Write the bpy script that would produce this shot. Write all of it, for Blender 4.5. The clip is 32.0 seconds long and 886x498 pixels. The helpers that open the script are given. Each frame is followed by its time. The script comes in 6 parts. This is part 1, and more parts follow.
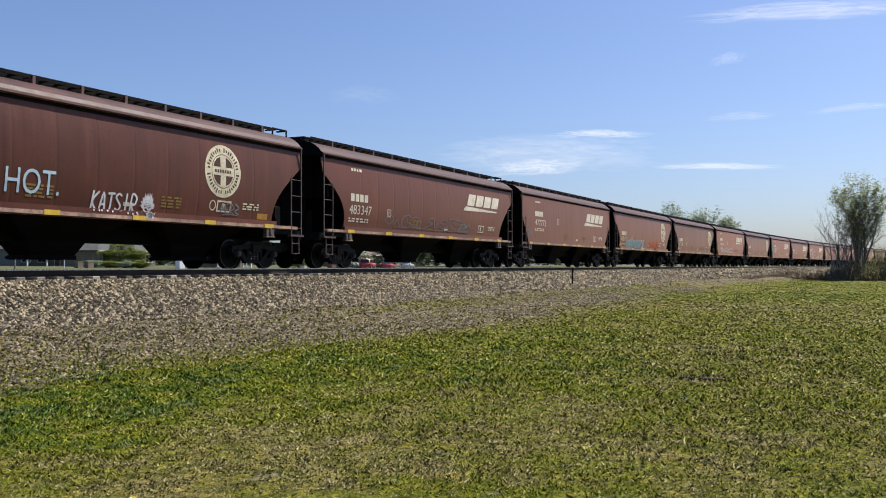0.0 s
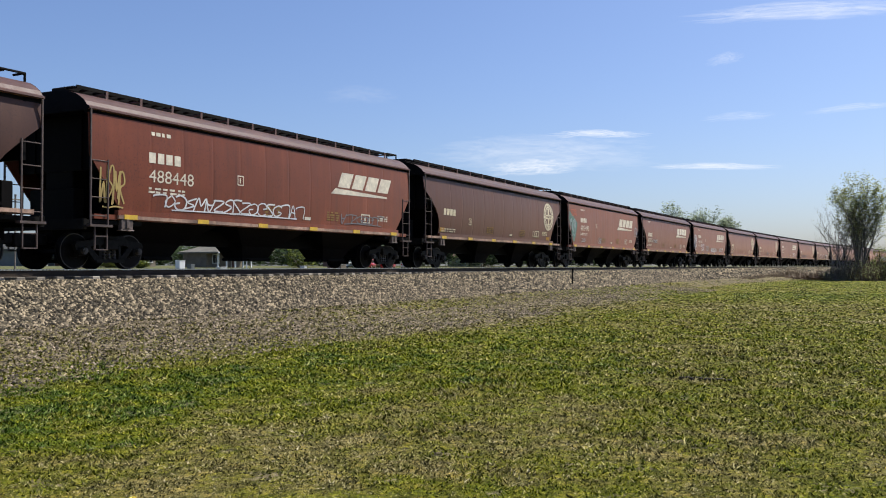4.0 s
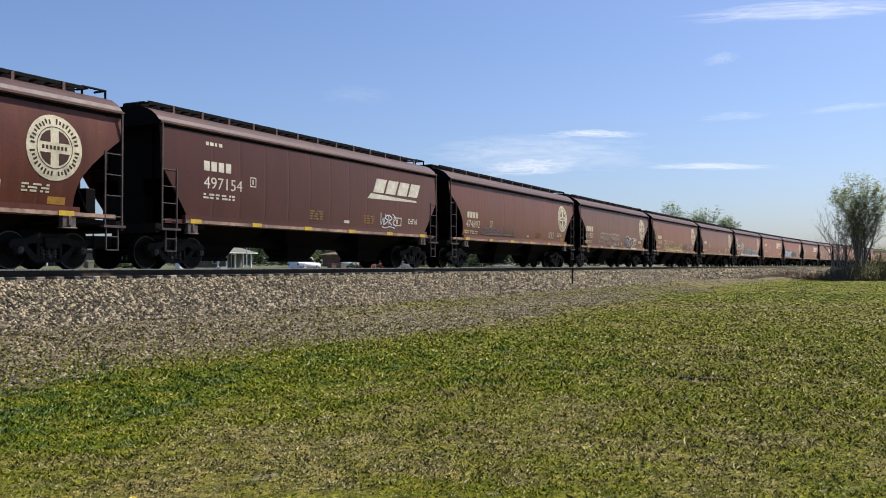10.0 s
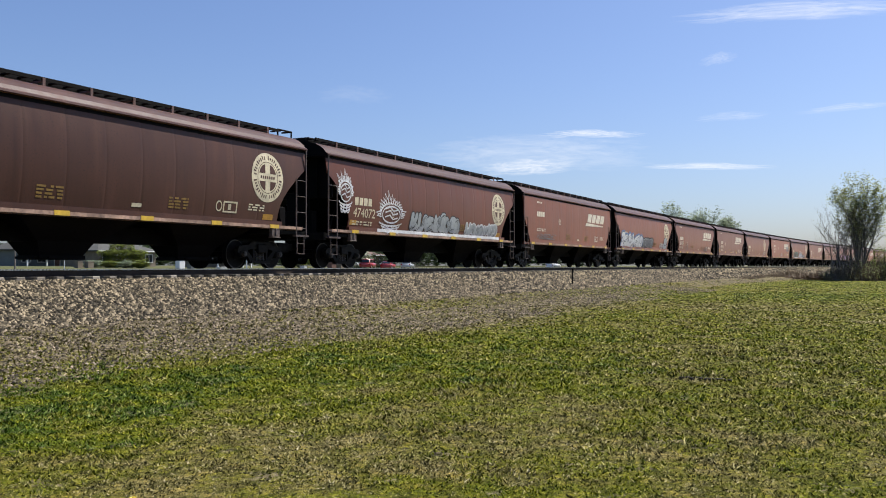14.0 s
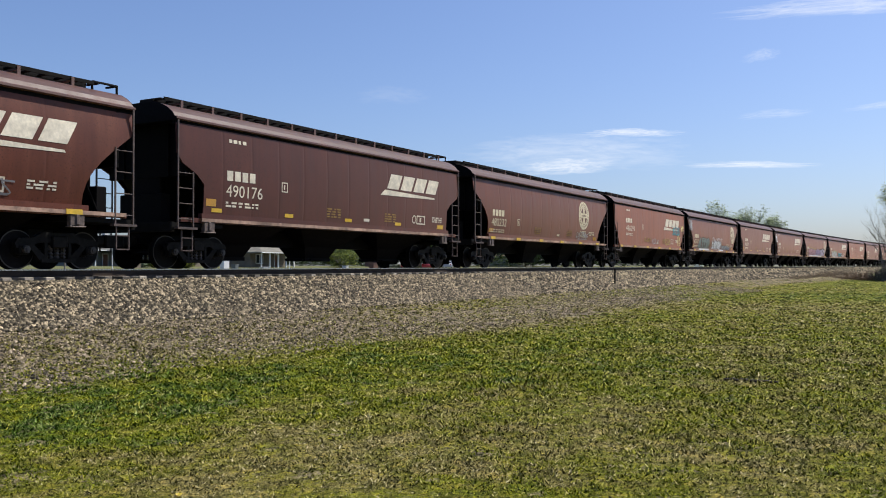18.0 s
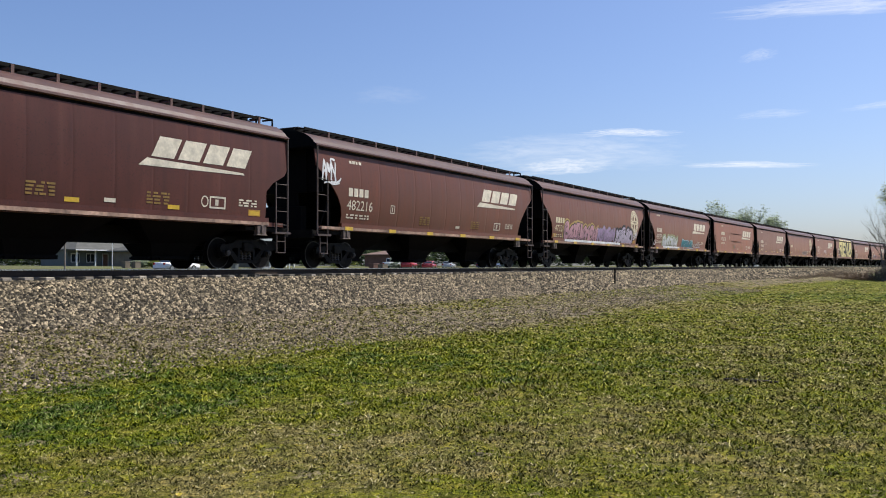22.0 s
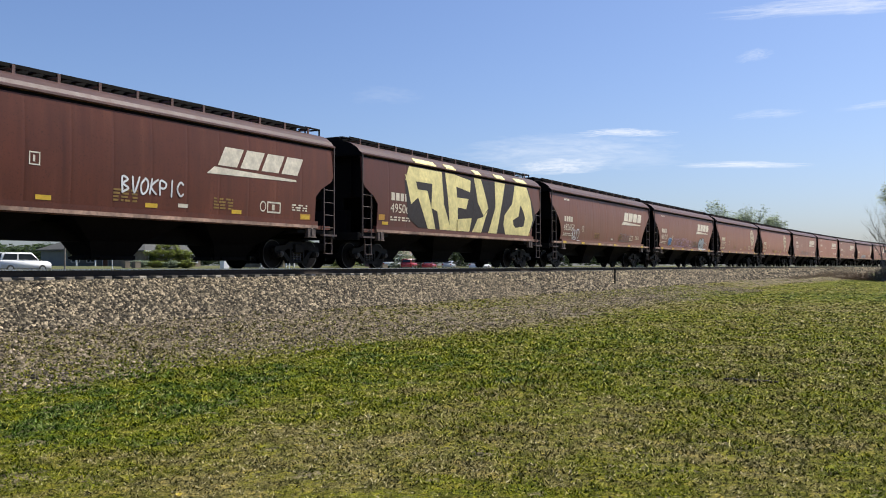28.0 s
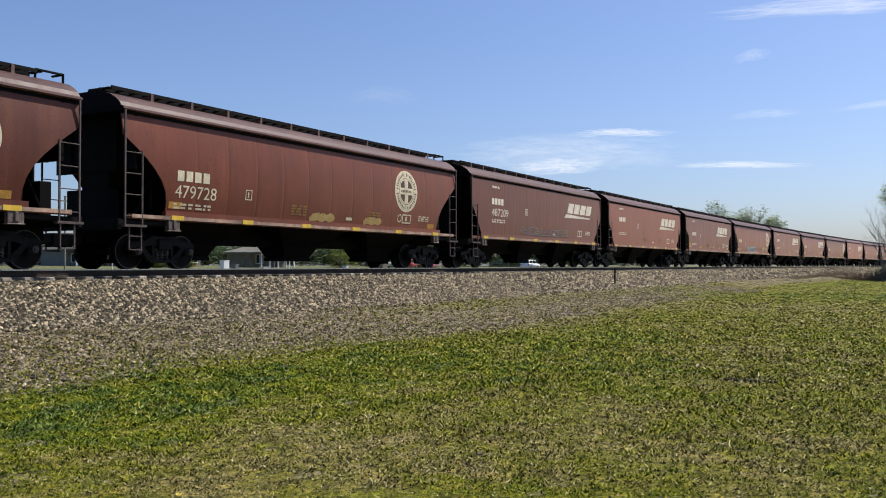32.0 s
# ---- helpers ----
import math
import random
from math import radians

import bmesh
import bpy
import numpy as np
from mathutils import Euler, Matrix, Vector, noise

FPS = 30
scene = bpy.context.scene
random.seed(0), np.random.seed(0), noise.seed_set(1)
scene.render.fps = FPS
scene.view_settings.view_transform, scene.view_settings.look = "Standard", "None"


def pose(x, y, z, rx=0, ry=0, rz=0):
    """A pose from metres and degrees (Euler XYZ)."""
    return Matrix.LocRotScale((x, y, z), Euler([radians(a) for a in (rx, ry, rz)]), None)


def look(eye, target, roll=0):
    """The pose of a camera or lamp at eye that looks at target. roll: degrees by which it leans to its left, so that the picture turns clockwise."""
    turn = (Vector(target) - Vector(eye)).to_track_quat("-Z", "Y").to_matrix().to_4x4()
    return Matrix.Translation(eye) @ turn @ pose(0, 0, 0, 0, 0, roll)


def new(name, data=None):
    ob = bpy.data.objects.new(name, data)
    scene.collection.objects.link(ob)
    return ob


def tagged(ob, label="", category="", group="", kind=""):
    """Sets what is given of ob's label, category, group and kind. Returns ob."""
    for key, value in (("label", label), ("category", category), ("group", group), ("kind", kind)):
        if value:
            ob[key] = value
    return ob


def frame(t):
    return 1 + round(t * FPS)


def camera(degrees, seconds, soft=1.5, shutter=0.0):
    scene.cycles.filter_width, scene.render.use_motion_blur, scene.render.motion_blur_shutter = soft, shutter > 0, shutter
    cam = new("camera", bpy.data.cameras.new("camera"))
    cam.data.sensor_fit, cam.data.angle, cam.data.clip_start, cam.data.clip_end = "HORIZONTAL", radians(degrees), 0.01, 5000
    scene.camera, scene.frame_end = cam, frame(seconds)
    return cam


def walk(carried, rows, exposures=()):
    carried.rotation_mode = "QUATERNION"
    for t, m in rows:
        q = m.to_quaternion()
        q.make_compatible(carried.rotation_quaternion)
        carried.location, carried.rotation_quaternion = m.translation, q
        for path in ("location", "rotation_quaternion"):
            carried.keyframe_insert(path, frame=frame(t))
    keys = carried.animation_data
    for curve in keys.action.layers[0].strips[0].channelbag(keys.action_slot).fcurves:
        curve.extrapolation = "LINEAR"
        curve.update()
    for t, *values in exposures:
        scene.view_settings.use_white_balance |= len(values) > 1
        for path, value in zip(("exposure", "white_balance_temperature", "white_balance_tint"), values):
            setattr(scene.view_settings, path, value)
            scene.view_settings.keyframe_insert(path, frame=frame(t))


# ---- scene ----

# Plan: x runs along the railway (away from the camera), y across it, z up; the rail heads lie at RAIL_Z.
# The track is straight near the camera and bends gently towards the camera's side further on.
EYE = (0.0, 0.0, 0.045)
YAW, TILT, ROLL = 62.865, 1.134, -0.07
cam = camera(53.21, 32.0, soft=1.0, shutter=0.0)


def facing(left, lift=0.0):
    """The camera's pose, turned left by so many degrees."""
    a, b = radians(YAW - left), radians(TILT + lift)
    way = Vector((math.sin(a) * math.cos(b), math.cos(a) * math.cos(b), math.sin(b)))
    return look(EYE, Vector(EYE) + way * 10, ROLL)


PAN = 2.67
walk(cam, [(0.0, facing(0)), (8.0, facing(0)), (16.5, facing(0)), (16.8, facing(0.04)), (17.0, facing(0.24)),
           (17.25, facing(1.2)), (17.5, facing(2.09)), (17.75, facing(2.55)), (18.0, facing(PAN)),
           (18.3, facing(PAN)), (25.0, facing(PAN)), (32.0, facing(PAN))])

# ---- light ----
SUN_AZ, SUN_EL = -32.0, 55.0        # the sun's bearing from +x and its height, in degrees
world = bpy.data.worlds.new("sky")
scene.world = world
world.use_nodes = True
wn = world.node_tree
wn.nodes.clear()
sky = wn.nodes.new("ShaderNodeTexSky")
sky.sky_type = "NISHITA"
sky.sun_disc = False
sky.sun_elevation = radians(SUN_EL)
sky.sun_rotation = radians(90 - SUN_AZ)
sky.air_density, sky.dust_density, sky.ozone_density = 1.0, 1.35, 3.6
bg = wn.nodes.new("ShaderNodeBackground")
bg.inputs["Strength"].default_value = 0.101
wout = wn.nodes.new("ShaderNodeOutputWorld")
tint = wn.nodes.new("ShaderNodeMix")
tint.data_type, tint.blend_type = "RGBA", "MULTIPLY"
tint.inputs[0].default_value = 1.0
tint.inputs[7].default_value = (0.90, 0.955, 1.15, 1)
wn.links.new(sky.outputs[0], tint.inputs[6])
wn.links.new(tint.outputs[2], bg.inputs[0])
wn.links.new(bg.outputs[0], wout.inputs[0])
sun = new("sun", bpy.data.lights.new("sun", "SUN"))
sun.data.energy, sun.data.angle, sun.data.color = 5.2, radians(0.5), (1.0, 0.95, 0.87)
to_sun = Vector((math.cos(radians(SUN_AZ)) * math.cos(radians(SUN_EL)), math.sin(radians(SUN_AZ)) * math.cos(radians(SUN_EL)), math.sin(radians(SUN_EL))))
sun.matrix_world = look(to_sun * 100, (0, 0, 0))
scene.view_settings.exposure = 0.27


# ---- materials ----
def nodes_of(name):
    m = bpy.data.materials.new(name)
    m.use_nodes = True
    return m, m.node_tree.nodes, m.node_tree.links, m.node_tree.nodes["Principled BSDF"]


def noise_node(nt, scale, detail=4.0, stretch=None, coord="Object", rough=0.55):
    n = nt.nodes.new("ShaderNodeTexNoise")
    n.inputs["Scale"].default_value, n.inputs["Detail"].default_value = scale, detail
    n.inputs["Roughness"].default_value = rough
    tc = nt.nodes.new("ShaderNodeTexCoord")
    if stretch:
        mp = nt.nodes.new("ShaderNodeMapping")
        mp.inputs["Scale"].default_value = stretch
        nt.links.new(tc.outputs[coord], mp.inputs[0])
        nt.links.new(mp.outputs[0], n.inputs["Vector"])
    else:
        nt.links.new(tc.outputs[coord], n.inputs["Vector"])
    return n


def ramp(nt, fac, stops):
    r = nt.nodes.new("ShaderNodeValToRGB")
    while len(r.color_ramp.elements) < len(stops):
        r.color_ramp.elements.new(0.5)
    for e, (p, c) in zip(r.color_ramp.elements, stops):
        e.position, e.color = p, (*c, 1) if len(c) == 3 else c
    nt.links.new(fac, r.inputs[0])
    return r


def mixed(nt, fac, a, b, mode="MIX"):
    m = nt.nodes.new("ShaderNodeMix")
    m.data_type, m.blend_type = "RGBA", mode
    for sock, v in ((m.inputs[0], fac), (m.inputs[6], a), (m.inputs[7], b)):
        if isinstance(v, (int, float)):
            sock.default_value = v
        elif isinstance(v, tuple):
            sock.default_value = (*v, 1)
        else:
            nt.links.new(v, sock)
    return m.outputs[2]


def scaled(c, k):
    return tuple(min(1.0, v * k) for v in c)


def surface(name, base, rough=0.6, metal=0.0, vary=0.25, grain=12.0, patch=1.3, bump=0.15, stretch=None, per="", coord="Object", gloss=0.5):
    """A surface with two scales of variation and a fine relief."""
    m, ns, ln, bs = nodes_of(name)
    nt = m.node_tree
    big = noise_node(nt, patch, 3.0, stretch, coord)
    fine = noise_node(nt, grain, 6.0, None, coord)
    c1 = ramp(nt, big.outputs[0], [(0.3, scaled(base, 1 - vary)), (0.7, scaled(base, 1 + vary))])
    c2 = ramp(nt, fine.outputs[0], [(0.25, (1 - vary,) * 3), (0.75, (1 + 0.6 * vary,) * 3)])
    col = mixed(nt, 1.0, c1.outputs[0], c2.outputs[0], "MULTIPLY")
    if per:
        if per == "object":
            src = ns.new("ShaderNodeObjectInfo").outputs["Random"]
        else:
            src = ns.new("ShaderNodeNewGeometry").outputs["Random Per Island"]
        spread = [(0.0, (0.06,) * 3), (0.40, (0.30,) * 3), (0.72, (0.95, 0.93, 0.9)), (1.0, (2.3, 2.2, 2.1))] if per == "rock" else [(0.0, (0.42,) * 3), (0.7, (1.0,) * 3), (1.0, (1.7,) * 3)]
        r = ramp(nt, src, spread)
        col = mixed(nt, 1.0, col, r.outputs[0], "MULTIPLY")
    ln.new(col, bs.inputs["Base Color"])
    rr = ramp(nt, fine.outputs[0], [(0.2, (max(rough - 0.12, 0.02),) * 3), (0.8, (min(rough + 0.12, 1),) * 3)])
    ln.new(rr.outputs[0], bs.inputs["Roughness"])
    bs.inputs["Metallic"].default_value = metal
    bs.inputs["Specular IOR Level"].default_value = gloss
    b = ns.new("ShaderNodeBump")
    b.inputs["Strength"].default_value, b.inputs["Distance"].default_value = bump, 0.02
    ln.new(fine.outputs[0], b.inputs["Height"])
    ln.new(b.outputs[0], bs.inputs["Normal"])
    return m


def car_paint(name, base, fade):
    """Weathered oxide-brown car paint: rain streaks down the sheet, dust near the bottom rail, rusty specks."""
    m, ns, ln, bs = nodes_of(name)
    nt = m.node_tree
    streak = noise_node(nt, 1.0, 5.0, (2.6, 2.6, 0.22))
    fine_streak = noise_node(nt, 1.0, 4.0, (11.0, 11.0, 0.7))
    cloud = noise_node(nt, 0.45, 3.0)
    speck = noise_node(nt, 26.0, 6.0)
    c = ramp(nt, streak.outputs[0], [(0.28, scaled(base, 0.66)), (0.42, scaled(base, 0.92)), (0.55, base), (0.75, fade)])
    f = ramp(nt, fine_streak.outputs[0], [(0.3, (0.90,) * 3), (0.6, (1.03,) * 3)])
    col = mixed(nt, 1.0, c.outputs[0], f.outputs[0], "MULTIPLY")
    k = ramp(nt, cloud.outputs[0], [(0.35, (0.82,) * 3), (0.68, (1.16,) * 3)])
    col = mixed(nt, 1.0, col, k.outputs[0], "MULTIPLY")
    s = ramp(nt, speck.outputs[0], [(0.56, (0, 0, 0)), (0.68, (1, 1, 1))])
    col = mixed(nt, s.outputs[0], col, scaled(base, 0.5))
    rnd = ramp(nt, ns.new("ShaderNodeObjectInfo").outputs["Random"], [(0.0, (0.86,) * 3), (1.0, (1.14,) * 3)])
    col = mixed(nt, 1.0, col, rnd.outputs[0], "MULTIPLY")
    ln.new(col, bs.inputs["Base Color"])
    r = ramp(nt, streak.outputs[0], [(0.3, (0.42,) * 3), (0.7, (0.58,) * 3)])
    ln.new(r.outputs[0], bs.inputs["Roughness"])
    bs.inputs["Specular IOR Level"].default_value = 0.3
    bs.inputs["Sheen Weight"].default_value, bs.inputs["Sheen Roughness"].default_value = 0.27, 0.45      # warm sheen, stronger at grazing views
    bs.inputs["Sheen Tint"].default_value = (1.0, 0.62, 0.50, 1)
    b = ns.new("ShaderNodeBump")
    b.inputs["Strength"].default_value, b.inputs["Distance"].default_value = 0.2, 0.02
    ln.new(cloud.outputs[0], b.inputs["Height"])
    ln.new(b.outputs[0], bs.inputs["Normal"])
    return m


PAINT = {
    "red": car_paint("faded_red_brown_paint", (0.155, 0.034, 0.012), (0.200, 0.052, 0.024)),
    "brown": car_paint("oxide_brown_paint", (0.090, 0.0205, 0.0085), (0.120, 0.032, 0.016)),
    "dark": car_paint("dark_brown_paint", (0.046, 0.0150, 0.0080), (0.063, 0.023, 0.014)),
    "plum": car_paint("fresh_plum_brown_paint", (0.064, 0.0138, 0.0092), (0.082, 0.021, 0.015)),
}
# darker copy of the body paint, offsets the sunlight on the roofs
ROOF = car_paint("darkened_roof_paint", (0.050, 0.0155, 0.0100), (0.076, 0.027, 0.019))
# near-black steel of running boards, hatches, end platforms and the post
steel_dark = surface("near_black_steel", (0.012, 0.011, 0.010), 0.75, 0.2, 0.3, 18, 2, gloss=0.08)
# near black: the shade on car ends and undersides is in the colour
end_steel = surface("shade_black_steel", (0.0042, 0.0033, 0.0034), 0.7, 0.0, 0.3, 14, 1.5, gloss=0.08)
# truck iron darkened to carry the shade under the cars
cast_iron = surface("shade_dark_iron", (0.010, 0.009, 0.008), 0.6, 0.1, 0.6, 16, 5, gloss=0.12)
# lighter iron: glints on springs and bearing caps put into the colour
glint_iron = surface("pale_glint_iron", (0.055, 0.048, 0.042), 0.55, 0.2, 0.6, 18, 6, gloss=0.4)
# wheels darkened likewise for the shade under the cars
wheel_steel = surface("shade_dark_wheel_steel", (0.008, 0.007, 0.007), 0.6, 0.2, 0.3, 24, 4, gloss=0.08)
rail_steel = surface("rusty_rail_steel", (0.05, 0.038, 0.03), 0.7, 0.3, 0.3, 20, 2, gloss=0.15)
rail_head = surface("polished_rail_head", (0.42, 0.41, 0.40), 0.28, 1.0, 0.1, 30, 3)
ladder_paint = surface("scuffed_ladder_paint", (0.085, 0.06, 0.052), 0.6, 0.1, 0.35, 30, 4)
bracket_paint = surface("scuffed_bracket_paint", (0.16, 0.085, 0.07), 0.6, 0.0, 0.35, 30, 4)
tread_steel = surface("bright_wheel_tread", (0.065, 0.06, 0.055), 0.45, 0.6, 0.3, 24, 4)
flange_paint = surface("worn_pale_edge", (0.33, 0.21, 0.15), 0.7, 0.0, 0.55, 9, 0.8)
pad_paint = surface("dusty_pad_paint", (0.11, 0.08, 0.068), 0.7, 0.0, 0.5, 22, 6)
yellow_tape = surface("yellow_reflective_tape", (0.62, 0.40, 0.04), 0.4, 0.0, 0.15, 30, 6)
cream_mark = surface("weathered_cream_lettering", (0.62, 0.55, 0.38), 0.7, 0.0, 0.22, 14, 3)
white_mark = surface("weathered_white_lettering", (0.64, 0.58, 0.46), 0.7, 0.0, 0.2, 14, 3)
# ---- building helpers ----
def mesh_of(name, bm, material, smooth=False):
    me = bpy.data.meshes.new(name)
    bmesh.ops.recalc_face_normals(bm, faces=bm.faces)
    if smooth:
        for f in bm.faces:
            f.smooth = True
    bm.to_mesh(me)
    bm.free()
    for m in material if isinstance(material, (list, tuple)) else [material]:
        me.materials.append(m)
    return me


def part(name, data, material, parent, label="", at=None, smooth=False):
    """Links a bmesh, or a mesh that is already made, as one mesh object under a thing or a part."""
    me = data if isinstance(data, bpy.types.Mesh) else mesh_of(name, data, material, smooth)
    ob = new(name, me)
    ob.parent = parent
    if at is not None:
        ob.matrix_basis = at if isinstance(at, Matrix) else Matrix.Translation(at)
    return tagged(ob, label) if label else ob


def thing(name, label, category, at=None, group="", kind=""):
    ob = new(name)
    ob.empty_display_size = 0.2
    if at is not None:
        ob.matrix_basis = at if isinstance(at, Matrix) else Matrix.Translation(at)
    return tagged(ob, label, category, group, kind)


def solid(name, data, material, label, category="", kind="", at=None, group="", smooth=False):
    """A top-level thing that is a single mesh."""
    ob = part(name, data, material, None, label, at, smooth)
    return tagged(ob, label, category, group, kind)


SHELF = {}


def stock(key, build, material, smooth=False):
    """A mesh made once and shared by all alike parts."""
    k = (key, material.name)
    if k not in SHELF:
        SHELF[k] = mesh_of(key if isinstance(key, str) else key[0], build(), material, smooth)
    return SHELF[k]


def box(bm, x0, x1, y0, y1, z0, z1, bevel=0.0):
    r = bmesh.ops.create_cube(bm, size=1.0)
    for v in r["verts"]:
        v.co = Vector(((x0 + x1) / 2 + v.co.x * (x1 - x0), (y0 + y1) / 2 + v.co.y * (y1 - y0), (z0 + z1) / 2 + v.co.z * (z1 - z0)))
    if bevel:
        es = {e for v in r["verts"] for e in v.link_edges}
        bmesh.ops.bevel(bm, geom=list(es), offset=bevel, segments=1, affect="EDGES")
    return bm


def boxes(*rows, bevel=0.0):
    bm = bmesh.new()
    for r in rows:
        box(bm, *r, bevel=bevel)
    return bm


def rod(bm, a, b, r, sides=6, r2=None):
    a, b = Vector(a), Vector(b)
    d = b - a
    m = Matrix.Translation((a + b) / 2) @ d.to_track_quat("Z", "Y").to_matrix().to_4x4()
    bmesh.ops.create_cone(bm, cap_ends=True, segments=sides, radius1=r, radius2=r if r2 is None else r2, depth=d.length, matrix=m)
    return bm


def prism(bm, outline, axis, lo, hi):
    """An outline of (a, b) pairs, extruded along the axis from lo to hi."""
    def put(a, b, c):
        return {"x": (c, a, b), "y": (a, c, b), "z": (a, b, c)}[axis]
    v0 = [bm.verts.new(put(a, b, lo)) for a, b in outline]
    v1 = [bm.verts.new(put(a, b, hi)) for a, b in outline]
    bm.faces.new(v0)
    bm.faces.new(v1[::-1])
    n = len(outline)
    for i in range(n):
        bm.faces.new((v0[i], v1[i], v1[(i + 1) % n], v0[(i + 1) % n]))
    return bm


# ---- the line of the track ----
TRACK_Y, BEND_AT, BEND_R = 19.26, 54.4, 1636.0
RAIL_Z = -0.01


def track(s, off=0.0, z=0.0):
    """The point s metres along the line, off metres from its middle towards the camera's side."""
    a = max(s - BEND_AT, 0.0) / BEND_R
    x = s if s < BEND_AT else BEND_AT + BEND_R * math.sin(a)
    y = TRACK_Y - BEND_R * (1 - math.cos(a))
    return Vector((x - math.sin(a) * off, y - math.cos(a) * off, z))


def track_np(s, off, z):
    a = np.maximum(s - BEND_AT, 0.0) / BEND_R
    x = np.where(s < BEND_AT, s, BEND_AT + BEND_R * np.sin(a))
    y = TRACK_Y - BEND_R * (1 - np.cos(a))
    return np.stack([x - np.sin(a) * off, y - np.cos(a) * off, z], -1)


# heights across the bed, from the track's middle towards either side
BED = [(0.0, -0.31), (1.9, -0.30), (2.35, -0.34), (4.55, -1.05), (5.6, -1.20), (7.2, -1.42), (9.2, -1.55)]


def bed_height(off):
    return np.interp(off, [b[0] for b in BED], [b[1] for b in BED])


# ---- ground ----
AXIS = radians(YAW)
FWD, SIDE = Vector((math.sin(AXIS), math.cos(AXIS), 0)), Vector((math.cos(AXIS), -math.sin(AXIS), 0))
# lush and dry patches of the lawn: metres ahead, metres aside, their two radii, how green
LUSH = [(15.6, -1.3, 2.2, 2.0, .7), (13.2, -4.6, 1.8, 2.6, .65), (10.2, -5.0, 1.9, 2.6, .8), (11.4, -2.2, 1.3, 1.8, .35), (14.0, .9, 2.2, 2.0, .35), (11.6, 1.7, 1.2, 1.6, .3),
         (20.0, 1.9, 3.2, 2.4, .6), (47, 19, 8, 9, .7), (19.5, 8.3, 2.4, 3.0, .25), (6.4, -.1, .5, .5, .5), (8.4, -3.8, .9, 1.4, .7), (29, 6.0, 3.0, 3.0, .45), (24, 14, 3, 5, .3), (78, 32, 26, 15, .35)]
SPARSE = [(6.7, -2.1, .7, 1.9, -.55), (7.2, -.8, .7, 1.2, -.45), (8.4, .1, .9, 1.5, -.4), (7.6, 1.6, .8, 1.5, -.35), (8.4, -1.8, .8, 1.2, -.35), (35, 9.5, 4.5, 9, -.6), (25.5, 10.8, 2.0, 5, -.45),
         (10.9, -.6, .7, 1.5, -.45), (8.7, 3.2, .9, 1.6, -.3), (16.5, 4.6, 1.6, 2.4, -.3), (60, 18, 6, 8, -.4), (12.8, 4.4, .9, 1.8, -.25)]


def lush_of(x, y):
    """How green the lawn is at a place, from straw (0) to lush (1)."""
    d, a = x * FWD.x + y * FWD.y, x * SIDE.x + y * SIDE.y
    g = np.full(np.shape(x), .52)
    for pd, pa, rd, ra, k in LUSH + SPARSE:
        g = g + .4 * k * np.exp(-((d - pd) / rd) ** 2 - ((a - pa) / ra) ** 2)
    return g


def greenness(nt, sock, wobble):
    """The lawn's greenness with ragged edges."""
    w = nt.nodes.new("ShaderNodeMath")
    w.operation = "MULTIPLY_ADD"
    w.inputs[1].default_value, w.inputs[2].default_value = 2.4, -1.2
    nt.links.new(wobble, w.inputs[0])
    o = nt.nodes.new("ShaderNodeMath")
    o.operation = "ADD"
    nt.links.new(w.outputs[0], o.inputs[0])
    nt.links.new(sock, o.inputs[1])
    return o.outputs[0]


